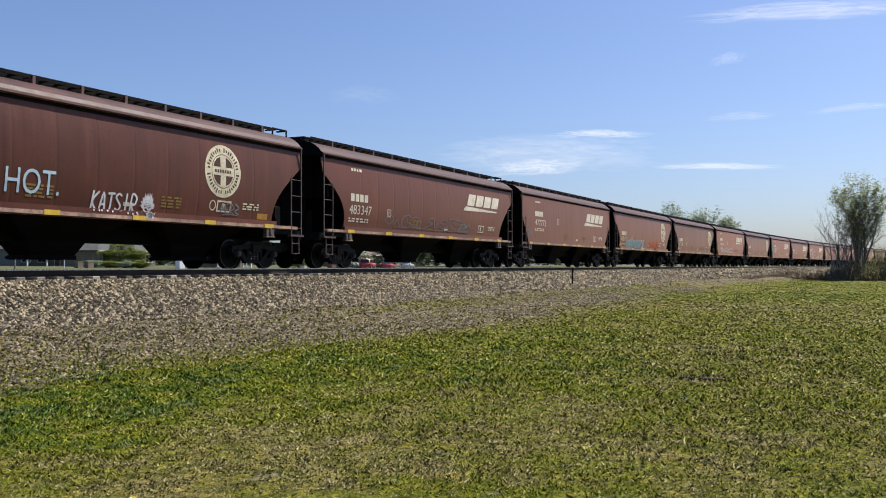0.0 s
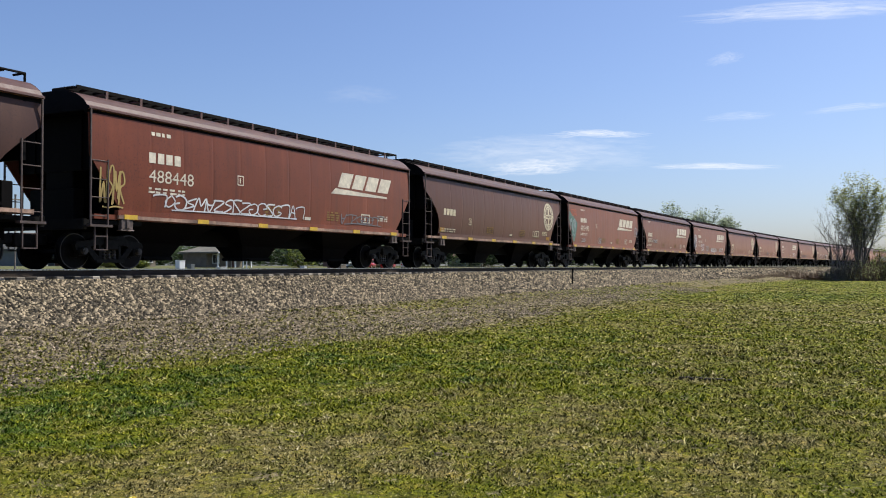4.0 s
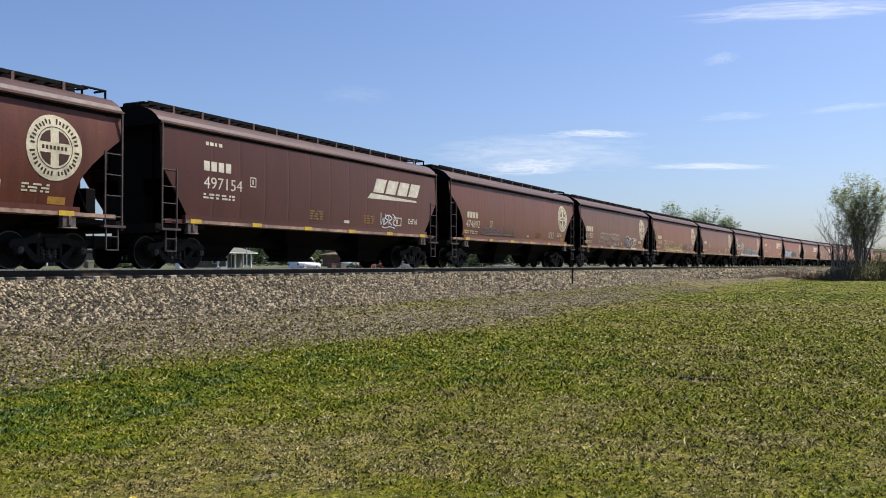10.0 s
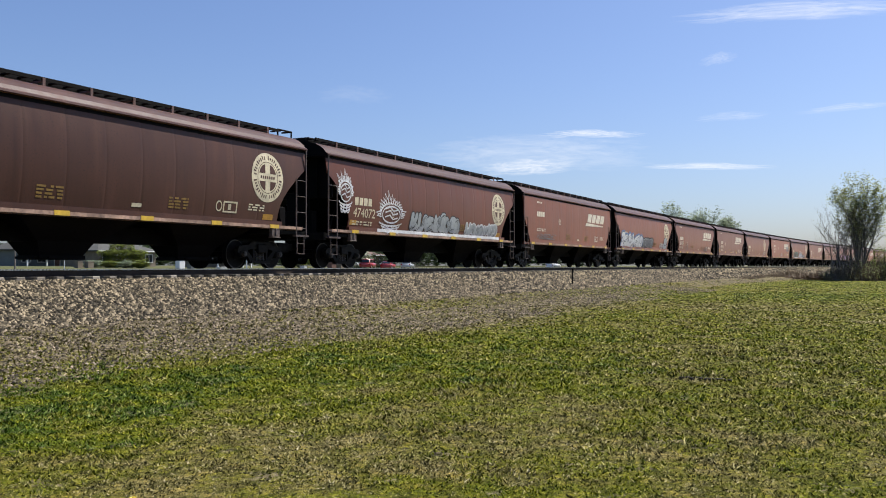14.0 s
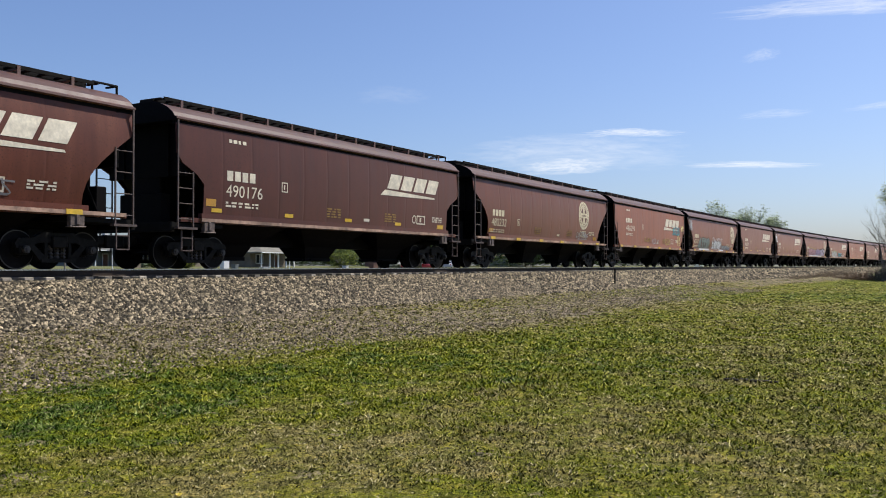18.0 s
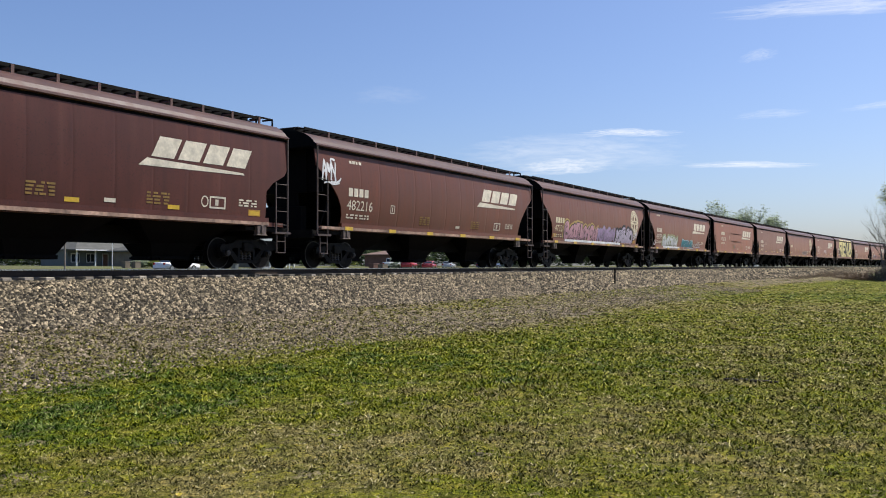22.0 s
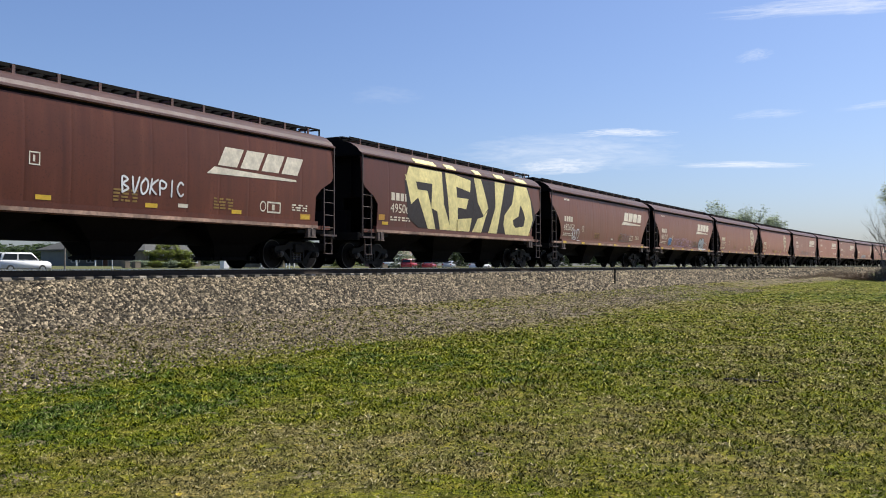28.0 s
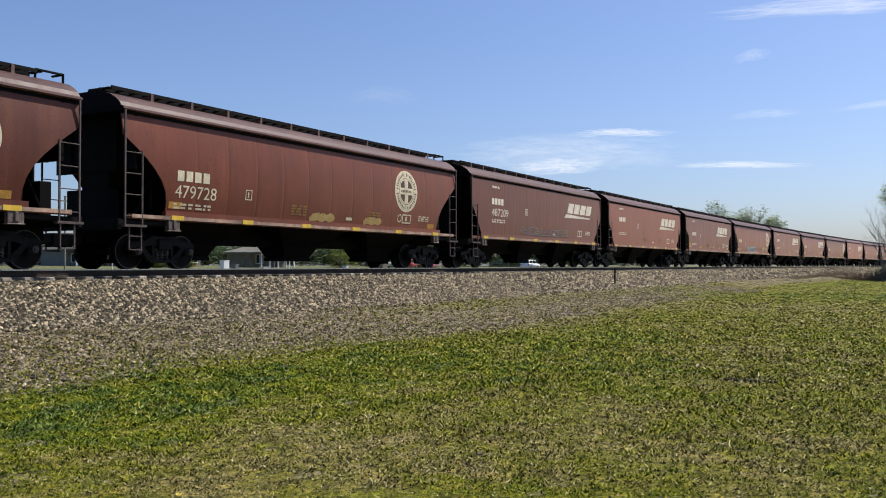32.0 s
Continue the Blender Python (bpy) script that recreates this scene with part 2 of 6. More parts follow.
def ground_material():
    m, ns, ln, bs = nodes_of("mown_spring_grass_and_gravel")
    nt = m.node_tree
    at = ns.new("ShaderNodeAttribute")
    at.attribute_name = "zone"          # 0 lawn, 1 gravelly strip, 2 ballast
    lush = ns.new("ShaderNodeAttribute")
    lush.attribute_name = "lush"        # 0 straw, 1 green
    mid = noise_node(nt, 1.6, 6.0, rough=0.7)
    fine = noise_node(nt, 22.0, 8.0, rough=0.75)
    tiny = noise_node(nt, 90.0, 4.0, rough=0.7)
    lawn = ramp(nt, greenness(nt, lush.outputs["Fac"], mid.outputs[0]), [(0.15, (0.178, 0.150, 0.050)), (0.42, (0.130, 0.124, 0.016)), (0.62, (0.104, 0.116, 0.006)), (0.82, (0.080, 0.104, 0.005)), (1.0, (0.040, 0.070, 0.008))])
    # dark flecks put soil and shade between the blades into the colour
    dry = ramp(nt, fine.outputs[0], [(0.38, (0.36,) * 3), (0.47, (0.8,) * 3), (0.54, (1.16, 1.14, 1.1)), (0.63, (1.75, 1.7, 1.6))])
    lawn_c = mixed(nt, 1.0, lawn.outputs[0], dry.outputs[0], "MULTIPLY")
    clump = noise_node(nt, 4.5, 7.0, rough=0.75)
    worn = ramp(nt, clump.outputs[0], [(0.40, (0.50, 0.52, 0.47)), (0.5, (1.03,) * 3), (0.62, (1.75, 1.62, 1.4))])
    lawn_c = mixed(nt, 1.0, lawn_c, worn.outputs[0], "MULTIPLY")
    stone = ramp(nt, fine.outputs[0], [(0.38, (0.012, 0.010, 0.008)), (0.5, (0.112, 0.094, 0.068)), (0.62, (0.32, 0.275, 0.21))])
    patch = ramp(nt, mid.outputs[0], [(0.38, (0, 0, 0)), (0.62, (1, 1, 1))])
    weeds = mixed(nt, patch.outputs[0], stone.outputs[0], (0.150, 0.128, 0.074))
    blot = noise_node(nt, 6.0, 6.0, rough=0.75)
    bl = ramp(nt, blot.outputs[0], [(0.40, (0.30,) * 3), (0.60, (1.9, 1.8, 1.6))])
    strip = mixed(nt, 1.0, mixed(nt, 0.6, stone.outputs[0], weeds), bl.outputs[0], "MULTIPLY")
    edge = ns.new("ShaderNodeMath")
    edge.operation = "MULTIPLY_ADD"
    edge.inputs[1].default_value, edge.inputs[2].default_value = 4.5, -2.25
    ln.new(mid.outputs[0], edge.inputs[0])
    z1 = ns.new("ShaderNodeMath")
    z1.operation = "ADD"
    ln.new(at.outputs["Fac"], z1.inputs[0])
    ln.new(edge.outputs[0], z1.inputs[1])
    f1 = ramp(nt, z1.outputs[0], [(0.32, (0, 0, 0)), (0.62, (1, 1, 1))])
    col = mixed(nt, f1.outputs[0], lawn_c, strip)
    half = ns.new("ShaderNodeMath")
    half.operation = "SUBTRACT"
    half.inputs[1].default_value = 1.0
    ln.new(z1.outputs[0], half.inputs[0])
    f2 = ramp(nt, half.outputs[0], [(0.35, (0, 0, 0)), (0.6, (1, 1, 1))])
    col = mixed(nt, f2.outputs[0], col, mixed(nt, 1.0, stone.outputs[0], (0.5, 0.5, 0.5), "MULTIPLY"))
    other = ns.new("ShaderNodeMath")     # beyond the railway: long pale grass
    other.operation = "MULTIPLY"
    other.inputs[1].default_value = -1.0
    ln.new(at.outputs["Fac"], other.inputs[0])
    far_c = ramp(nt, mid.outputs[0], [(0.36, (0.075, 0.088, 0.032)), (0.6, (0.145, 0.14, 0.068))])
    col = mixed(nt, other.outputs[0], col, far_c.outputs[0])
    ln.new(col, bs.inputs["Base Color"])
    bs.inputs["Roughness"].default_value = 0.95
    bs.inputs["Specular IOR Level"].default_value = 0.1
    b = ns.new("ShaderNodeBump")
    b.inputs["Strength"].default_value, b.inputs["Distance"].default_value = 0.6, 0.04
    add = ns.new("ShaderNodeMath")
    add.operation = "ADD"
    ln.new(fine.outputs[0], add.inputs[0])
    ln.new(tiny.outputs[0], add.inputs[1])
    ln.new(add.outputs[0], b.inputs["Height"])
    ln.new(b.outputs[0], bs.inputs["Normal"])
    return m


GROUND_Z = -1.55
FAR_O, FAR_H = [0, 1.9, 2.35, 3.6, 9, 30, 46, 56, 72, 120, 400, 3000], [-0.31, -0.30, -0.34, -0.55, -0.65, -0.60, -0.50, -0.50, -0.10, 0.30, 0.8, 2.5]      # the far side: offsets and heights
ground_mat = ground_material()


def zone_of(off, s):
    """How stony the ground is at that offset: wide near the camera, narrow further on."""
    edge = np.interp(s, [-60, 4, 8, 12, 15, 17.5, 21, 25, 29, 36, 44, 60, 120], [9.0, 8.9, 8.6, 8.1, 7.9, 9.3, 10.3, 9.8, 9.1, 8.0, 7.2, 6.9, 8.6])
    z = np.where(off < 4.3, 2.0, np.interp((off - 4.3) / (edge - 4.3), [0, 0.25, 0.85, 1.25], [1.75, 1.0, 0.85, 0.0]))
    weedy = np.interp(s, [19, 26, 55, 75], [0, 1, 1, 0]) * np.exp(-((off - 5.4) / 1.0) ** 2)      # a grassy seam at the foot of the ballast
    return z - 1.15 * weedy


def build_ground():
    """One sheet that follows the track's line and reaches the horizon."""
    ss = np.concatenate([np.array([-2600, -1200, -500, -220, -100, -50, -25]), np.arange(-12, 90, 1.0), np.arange(92, 200, 4.0),
                         np.arange(205, 700, 18.0)])
    near = np.concatenate([np.array([-2600, -1100, -500, -260, -160, -120, -95, -72, -56, -46, -30, -16, -11, -9.2, -7.2, -5.6, -4.55, -2.35, -1.9, 0.0, 1.9, 2.35, 3.4, 4.55, 5.0, 5.6]),
                           np.arange(6.2, 24, 0.6), np.array([26, 30, 36, 45, 60, 90, 140, 240, 420])])
    S, O = np.meshgrid(ss, near, indexing="ij")
    left = O < 0
    h = np.where(left, np.interp(-O, FAR_O, FAR_H), np.interp(O, [b[0] for b in BED] + [14, 60, 400], [b[1] for b in BED] + [GROUND_Z, GROUND_Z, GROUND_Z]))
    wob = np.array([[noise.noise((s * 0.22, o * 0.22, 3.3)) * 0.05 if 5 < o < 26 else 0.0 for o in near] for s in ss])
    P = track_np(S, O, h + wob)
    me = bpy.data.meshes.new("ground")
    nS, nO = len(ss), len(near)
    quads = [(i * nO + j, (i + 1) * nO + j, (i + 1) * nO + j + 1, i * nO + j + 1) for i in range(nS - 1) for j in range(nO - 1)]
    verts = P.reshape(-1, 3).tolist()
    base = len(verts)
    verts += [(-4200, -4200, -2.6), (4200, -4200, -2.6), (4200, 4200, -2.6), (-4200, 4200, -2.6)]
    me.from_pydata(verts, [], quads + [(base, base + 1, base + 2, base + 3)])
    zone = np.where(left, np.interp(-O, [0, 2.4, 3.8, 5.5, 9], [2, 2, 1.2, 0.1, -1]), zone_of(O, S))
    a = me.attributes.new("zone", "FLOAT", "POINT")
    a.data.foreach_set("value", np.concatenate([zone.ravel(), np.zeros(4)]).astype(np.float32))
    a = me.attributes.new("lush", "FLOAT", "POINT")
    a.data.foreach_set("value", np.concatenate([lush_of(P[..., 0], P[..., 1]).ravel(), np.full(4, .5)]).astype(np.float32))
    me.materials.append(ground_mat)
    for f in me.polygons:
        f.use_smooth = True
    return tagged(new("ground", me), "mown spring lawn with dry straw patches beside a stony railway bank", "ground", kind="structure")


build_ground()


def scatter_mesh(name, base_v, base_f, pos, rot, scl, material, label, category, shear=None):
    """Many small alike pieces in one mesh."""
    n, k = len(pos), len(base_v)
    bv = np.array(base_v, float)
    c, s = np.cos(rot), np.sin(rot)
    V = bv[None] * scl[:, None, :]
    if shear is not None:
        V[:, :, :2] += shear[:, None, :] * V[:, :, 2:3]
    X = V[:, :, 0] * c[:, None] - V[:, :, 1] * s[:, None]
    Y = V[:, :, 0] * s[:, None] + V[:, :, 1] * c[:, None]
    V = np.stack([X, Y, V[:, :, 2]], -1) + pos[:, None, :]
    F = np.array(base_f)
    idx = (F[None] + (np.arange(n) * k)[:, None, None]).reshape(-1)
    me = bpy.data.meshes.new(name)
    m = F.shape[1]
    me.vertices.add(n * k)
    me.vertices.foreach_set("co", V.reshape(-1).astype(np.float32))
    nf = n * len(F)
    me.loops.add(nf * m)
    me.loops.foreach_set("vertex_index", idx.astype(np.int32))
    me.polygons.add(nf)
    me.polygons.foreach_set("loop_start", (np.arange(nf) * m).astype(np.int32))
    me.update(calc_edges=True)
    me.materials.append(material)
    return tagged(new(name, me), label, category, kind="stuff")


rng = np.random.default_rng(7)
ROCK_V = [(-.55, -.3, 0), (.4, -.5, .12), (.6, .35, -.1), (-.35, .5, 0.1), (-.3, -.05, .62), (.28, .1, .42)]
ROCK_F = [(0, 1, 4), (1, 5, 4), (1, 2, 5), (2, 3, 5), (3, 4, 5), (3, 0, 4)]      # the underside is bedded in the bank
ballast_mat = surface("crushed_granite_ballast", (0.195, 0.164, 0.112), 0.9, 0.0, 0.3, 30, 4, 0.3, per="rock", gloss=0.2)


gravel_mat = surface("pale_dusty_gravel", (0.200, 0.168, 0.125), 0.9, 0.0, 0.3, 30, 4, 0.3, per="rock", gloss=0.2)


def rocks(n, s0, s1, o0, o1, size, name, label):
    s, o = rng.uniform(s0, s1, n), rng.uniform(o0, o1, n)
    p = track_np(s, o, bed_height(np.abs(o)) + rng.uniform(-0.01, 0.02, n))
    sc = rng.uniform(0.6, 1.5, (n, 1)) * size * rng.uniform(0.75, 1.25, (n, 3))
    return scatter_mesh(name, ROCK_V, ROCK_F, p, rng.uniform(0, 6.28, n), sc, gravel_mat if name == "gravel" else ballast_mat, label, name)


rocks(40000, 5, 34, 1.42, 4.9, 0.056, "ballast", "grey-brown crushed rock ballast on the railway bank")
rocks(17000, 34, 75, 1.42, 4.9, 0.09, "ballast", "grey-brown crushed rock ballast on the railway bank")
rocks(34000, 3, 60, 4.6, 9.0, 0.032, "gravel", "loose fine gravel strewn below the railway bank")
rocks(9000, 75, 220, 1.4, 4.9, 0.16, "ballast", "grey-brown crushed rock ballast on the railway bank")


# ---- rails and ties ----
def rail_bm(s_list, off, head):
    bm = bmesh.new()
    prof = [(-.035, 0), (.035, 0), (.035, -.03), (-.035, -.03)] if head else [(-.034, -.031), (.034, -.031), (.009, -.045), (.009, -.15), (.07, -.168), (.07, -.18), (-.07, -.18), (-.07, -.168), (-.009, -.15), (-.009, -.045)]
    prev = None
    for s in s_list:
        ring = [bm.verts.new(track(s, off + a, b + RAIL_Z)) for a, b in prof]
        if prev:
            for i in range(len(prof)):
                bm.faces.new((prev[i], ring[i], ring[(i + 1) % len(prof)], prev[(i + 1) % len(prof)]))
        prev = ring
    return bm


railway = thing("railway_track", "steel rails on timber ties in crushed rock ballast", "railway track", kind="structure")
rail_stops = [-700, -100, 0, 54.4] + list(range(70, 940, 30))
for side in (-0.7525, 0.7525):
    r = part("rail", rail_bm(rail_stops, side, False), rail_steel, railway)
    part("rail_head", rail_bm(rail_stops, side, True), rail_head, r, "polished steel running surface")
tie_wood = surface("weathered_tie_timber", (0.30, 0.26, 0.205), 0.9, 0.0, 0.3, 16, 2, 0.3, per="object")
tie_me = mesh_of("tie", boxes((-.115, .115, -1.3, 1.3, -.36, -.18), bevel=0.012), tie_wood)
for i in range(170):
    s = 4 + i * 0.54
    part("tie", tie_me, None, railway, at=Matrix.Translation(track(s, 0, RAIL_Z)) @ pose(0, 0, 0, 0, 0, -math.degrees(max(s - BEND_AT, 0) / BEND_R)))
# ---- covered hopper cars ----
HALF = {"round": 8.48, "slant": 8.05, "step": 7.72}        # half the length of the side sheets
LENGTH = {"round": 18.2, "slant": 17.5, "step": 17.0}      # from coupling to coupling
SIDE_TOP, SIDE_LOW = 3.87, 1.50
# how the side sheet is cut away over the trucks: (height where the cut starts, depth at the bottom, shape)
CUT = {"round": (3.32, 1.45, "round"), "slant": (2.83, 1.02, "slant"), "step": (2.92, 1.0, "step")}


def cut_at(kind, z):
    top, deep, shape = CUT[kind]
    t = min(max((top - z) / (top - SIDE_LOW), 0.0), 1.0)
    if shape == "round":
        return deep * math.sin(min(t * 1.12, 1.0) * math.pi / 2) ** 0.95
    if shape == "slant":
        return deep * t
    return deep * min(t / 0.36, 1.0)


def side_y(kind, z):
    """Half width of the body at that height: the round-sided cars bulge, the others are nearly flat."""
    bulge = 0.13 if kind == "round" else 0.05
    k = (z - 2.75) / 1.25
    return 1.60 - bulge * k * k


def side_bm(kind):
    bm = bmesh.new()
    zs = [SIDE_LOW + (SIDE_TOP - SIDE_LOW) * i / 9 for i in range(10)]
    seams = [-6.0 + 1.2 * i for i in range(11)]
    rows = []
    for z in zs:
        e = HALF[kind] - cut_at(kind, z)
        y = side_y(kind, z)
        xs = [(-e, 0), (-6.3, 0)]
        for sx in seams:
            xs += [(sx - 0.09, 0), (sx - 0.03, 0), (sx - 0.006, 0.0035), (sx + 0.006, 0.0035), (sx + 0.03, 0), (sx + 0.09, 0)]
        xs += [(6.3, 0), (e, 0)]
        rows.append([bm.verts.new((x, -y + d, z)) for x, d in xs])
    for a, b in zip(rows, rows[1:]):
        for i in range(len(a) - 1):
            f = bm.faces.new((a[i], a[i + 1], b[i + 1], b[i]))
            f.smooth = True
    r = bmesh.ops.extrude_face_region(bm, geom=bm.faces[:])
    for v in r["geom"]:
        if isinstance(v, bmesh.types.BMVert):
            v.co.y += 0.035
    bm.normal_update()
    for e in bm.edges:
        if len(e.link_faces) == 2 and e.calc_face_angle(0.0) > 0.5:
            e.smooth = False
    return bm


def roof_bm(kind, x0=None, x1=None):
    bm = bmesh.new()
    half = [(1.58, 3.955), (1.615, 3.975), (1.605, 4.02), (1.53, 4.055), (1.44, 4.17), (1.28, 4.29), (1.10, 4.385), (0.9, 4.44), (0.45, 4.50)]
    out = [(-y, z) for y, z in half] + [(y, z) for y, z in half[::-1]]
    prism(bm, out, "x", -HALF[kind] - 0.02 if x0 is None else x0, HALF[kind] + 0.02 if x1 is None else x1)
    return bm


def ladder_bm(top, low):
    """The long outer stile runs up to the eave, the inner one stops short; a drop step hangs below the end sill."""
    bm = bmesh.new()
    box(bm, 0.25, 0.29, -0.02, 0.02, low, 3.96)
    box(bm, -0.286, -0.254, -0.02, 0.02, low, top)
    box(bm, -0.34, 0.36, -0.05, 0.10, low - 0.06, low)
    for x in (-0.24, 0.14):
        box(bm, x - 0.014, x + 0.014, -0.02, 0.02, 0.46, low - 0.06)
    box(bm, -0.24, 0.14, -0.04, 0.05, 0.46, 0.49)
    box(bm, -0.24, 0.14, -0.02, 0.02, 0.80, 0.825)
    return bm


def bay_bm():
    bm = bmesh.new()
    rings = []
    for z, lx, ly in ((1.52, 2.22, 1.38), (1.02, 1.42, 0.90), (0.70, 0.88, 0.56), (0.34, 0.66, 0.38)):
        rings.append([bm.verts.new(p) for p in ((-lx, -ly, z), (lx, -ly, z), (lx, ly, z), (-lx, ly, z))])
    for a, b in zip(rings, rings[1:]):
        for i in range(4):
            bm.faces.new((a[i], a[(i + 1) % 4], b[(i + 1) % 4], b[i]))
    bm.faces.new(rings[0])
    bm.faces.new(rings[-1])
    return bm


def slope_bm(sign, h):
    """The end's inclined floor, from the end wall down to the outer bay."""
    bm = bmesh.new()
    prism(bm, [(sign * (h - 0.45), 3.0), (sign * (h - 0.45), 2.9), (sign * 6.0, 1.45), (sign * 5.4, 1.40), (sign * 5.4, 1.55), (sign * 6.0, 1.62)], "y", -1.42, 1.42)
    return bm


def side_frame_bm():
    """A cast truck side frame with its two openings, pedestals and bearing caps."""
    bm = bmesh.new()
    prism(bm, [(-1.12, .60), (-1.05, .70), (-.62, .74), (-.42, .86), (.42, .86), (.62, .74), (1.05, .70), (1.12, .60), (1.08, .48), (.72, .52), (.50, .62), (-.50, .62), (-.72, .52), (-1.08, .48)], "y", -.07, .07)
    prism(bm, [(-.80, .56), (-.62, .56), (-.34, .30), (-.34, .18), (-.46, .18)], "y", -.06, .06)
    prism(bm, [(.80, .56), (.62, .56), (.34, .30), (.34, .18), (.46, .18)], "y", -.06, .06)
    box(bm, -.46, .46, -.09, .09, .16, .25)
    box(bm, -.36, -.28, -.06, .06, .22, .66)
    box(bm, .28, .36, -.06, .06, .22, .66)
    for x in (-.889, .889):
        box(bm, x - .13, x + .13, -.10, .10, .34, .56, bevel=.02)
    return bm


def springs_bm():
    """Three coil springs, each turned in one piece."""
    bm = bmesh.new()
    for x in (-.17, 0, .17):
        prev = None
        for k in range(9):
            r, z = (.072 if k % 2 else .045), .24 + k * .040
            ring = [bm.verts.new((x + r * math.cos(a * math.pi / 3), r * math.sin(a * math.pi / 3), z)) for a in range(6)]
            if prev:
                for i in range(6):
                    bm.faces.new((prev[i], prev[(i + 1) % 6], ring[(i + 1) % 6], ring[i]))
            prev = ring
    return bm


def wheelset_bm():
    bm = bmesh.new()
    for y in (-.72, .72):
        sgn = -1 if y < 0 else 1
        for r0, r1, a, b in ((.457, .457, -.05, .07), (.485, .485, -.075, -.05), (.20, .16, .02, .10)):
            rod(bm, (0, y + sgn * a, 0), (0, y + sgn * b, 0), r0, 24, r1)
        for k in range(6):
            an = k * math.pi / 3
            box(bm, math.cos(an) * .3 - .02, math.cos(an) * .3 + .02, y + sgn * .07 - .004, y + sgn * .07 + .004, math.sin(an) * .3 - .02, math.sin(an) * .3 + .02)
    rod(bm, (0, -1.02, 0), (0, 1.02, 0), .085, 10)
    bm.normal_update()
    for y in (-.792, .792):         # the worn bright edge of the rim
        s = -1 if y < 0 else 1
        for k in range(24):
            a, b = k * math.pi / 12, (k + 1) * math.pi / 12
            q = [(r * math.cos(t), y + s * .002, r * math.sin(t)) for r, t in ((.428, a), (.452, a), (.452, b), (.428, b))]
            f = bm.faces.new([bm.verts.new(p) for p in q])
            f.material_index = 1
    return bm


def cap_bm():
    bm = bmesh.new()
    rod(bm, (0, -.06, 0), (0, .06, 0), .085, 10)
    rod(bm, (0, -.085, 0), (0, -.06, 0), .05, 6)
    return bm


WHEELSETS = []


def truck(car, x):
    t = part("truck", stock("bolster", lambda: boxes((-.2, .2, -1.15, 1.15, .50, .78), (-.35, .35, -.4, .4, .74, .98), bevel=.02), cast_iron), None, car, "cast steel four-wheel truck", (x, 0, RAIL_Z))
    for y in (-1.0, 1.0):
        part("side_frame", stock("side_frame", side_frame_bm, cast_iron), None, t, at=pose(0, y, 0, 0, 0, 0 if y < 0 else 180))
        part("spring_nest", stock("springs", springs_bm, glint_iron), None, t, at=(0, y, 0))
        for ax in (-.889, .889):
            part("bearing_cap", stock("bearing_cap", cap_bm, glint_iron), None, t, at=pose(ax, y * 1.13, .457, 0, 0, 0 if y < 0 else 180))
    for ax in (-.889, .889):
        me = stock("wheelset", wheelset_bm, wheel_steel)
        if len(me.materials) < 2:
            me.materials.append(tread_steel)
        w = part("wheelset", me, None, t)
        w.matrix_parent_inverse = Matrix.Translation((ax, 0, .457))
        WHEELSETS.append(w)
    return t


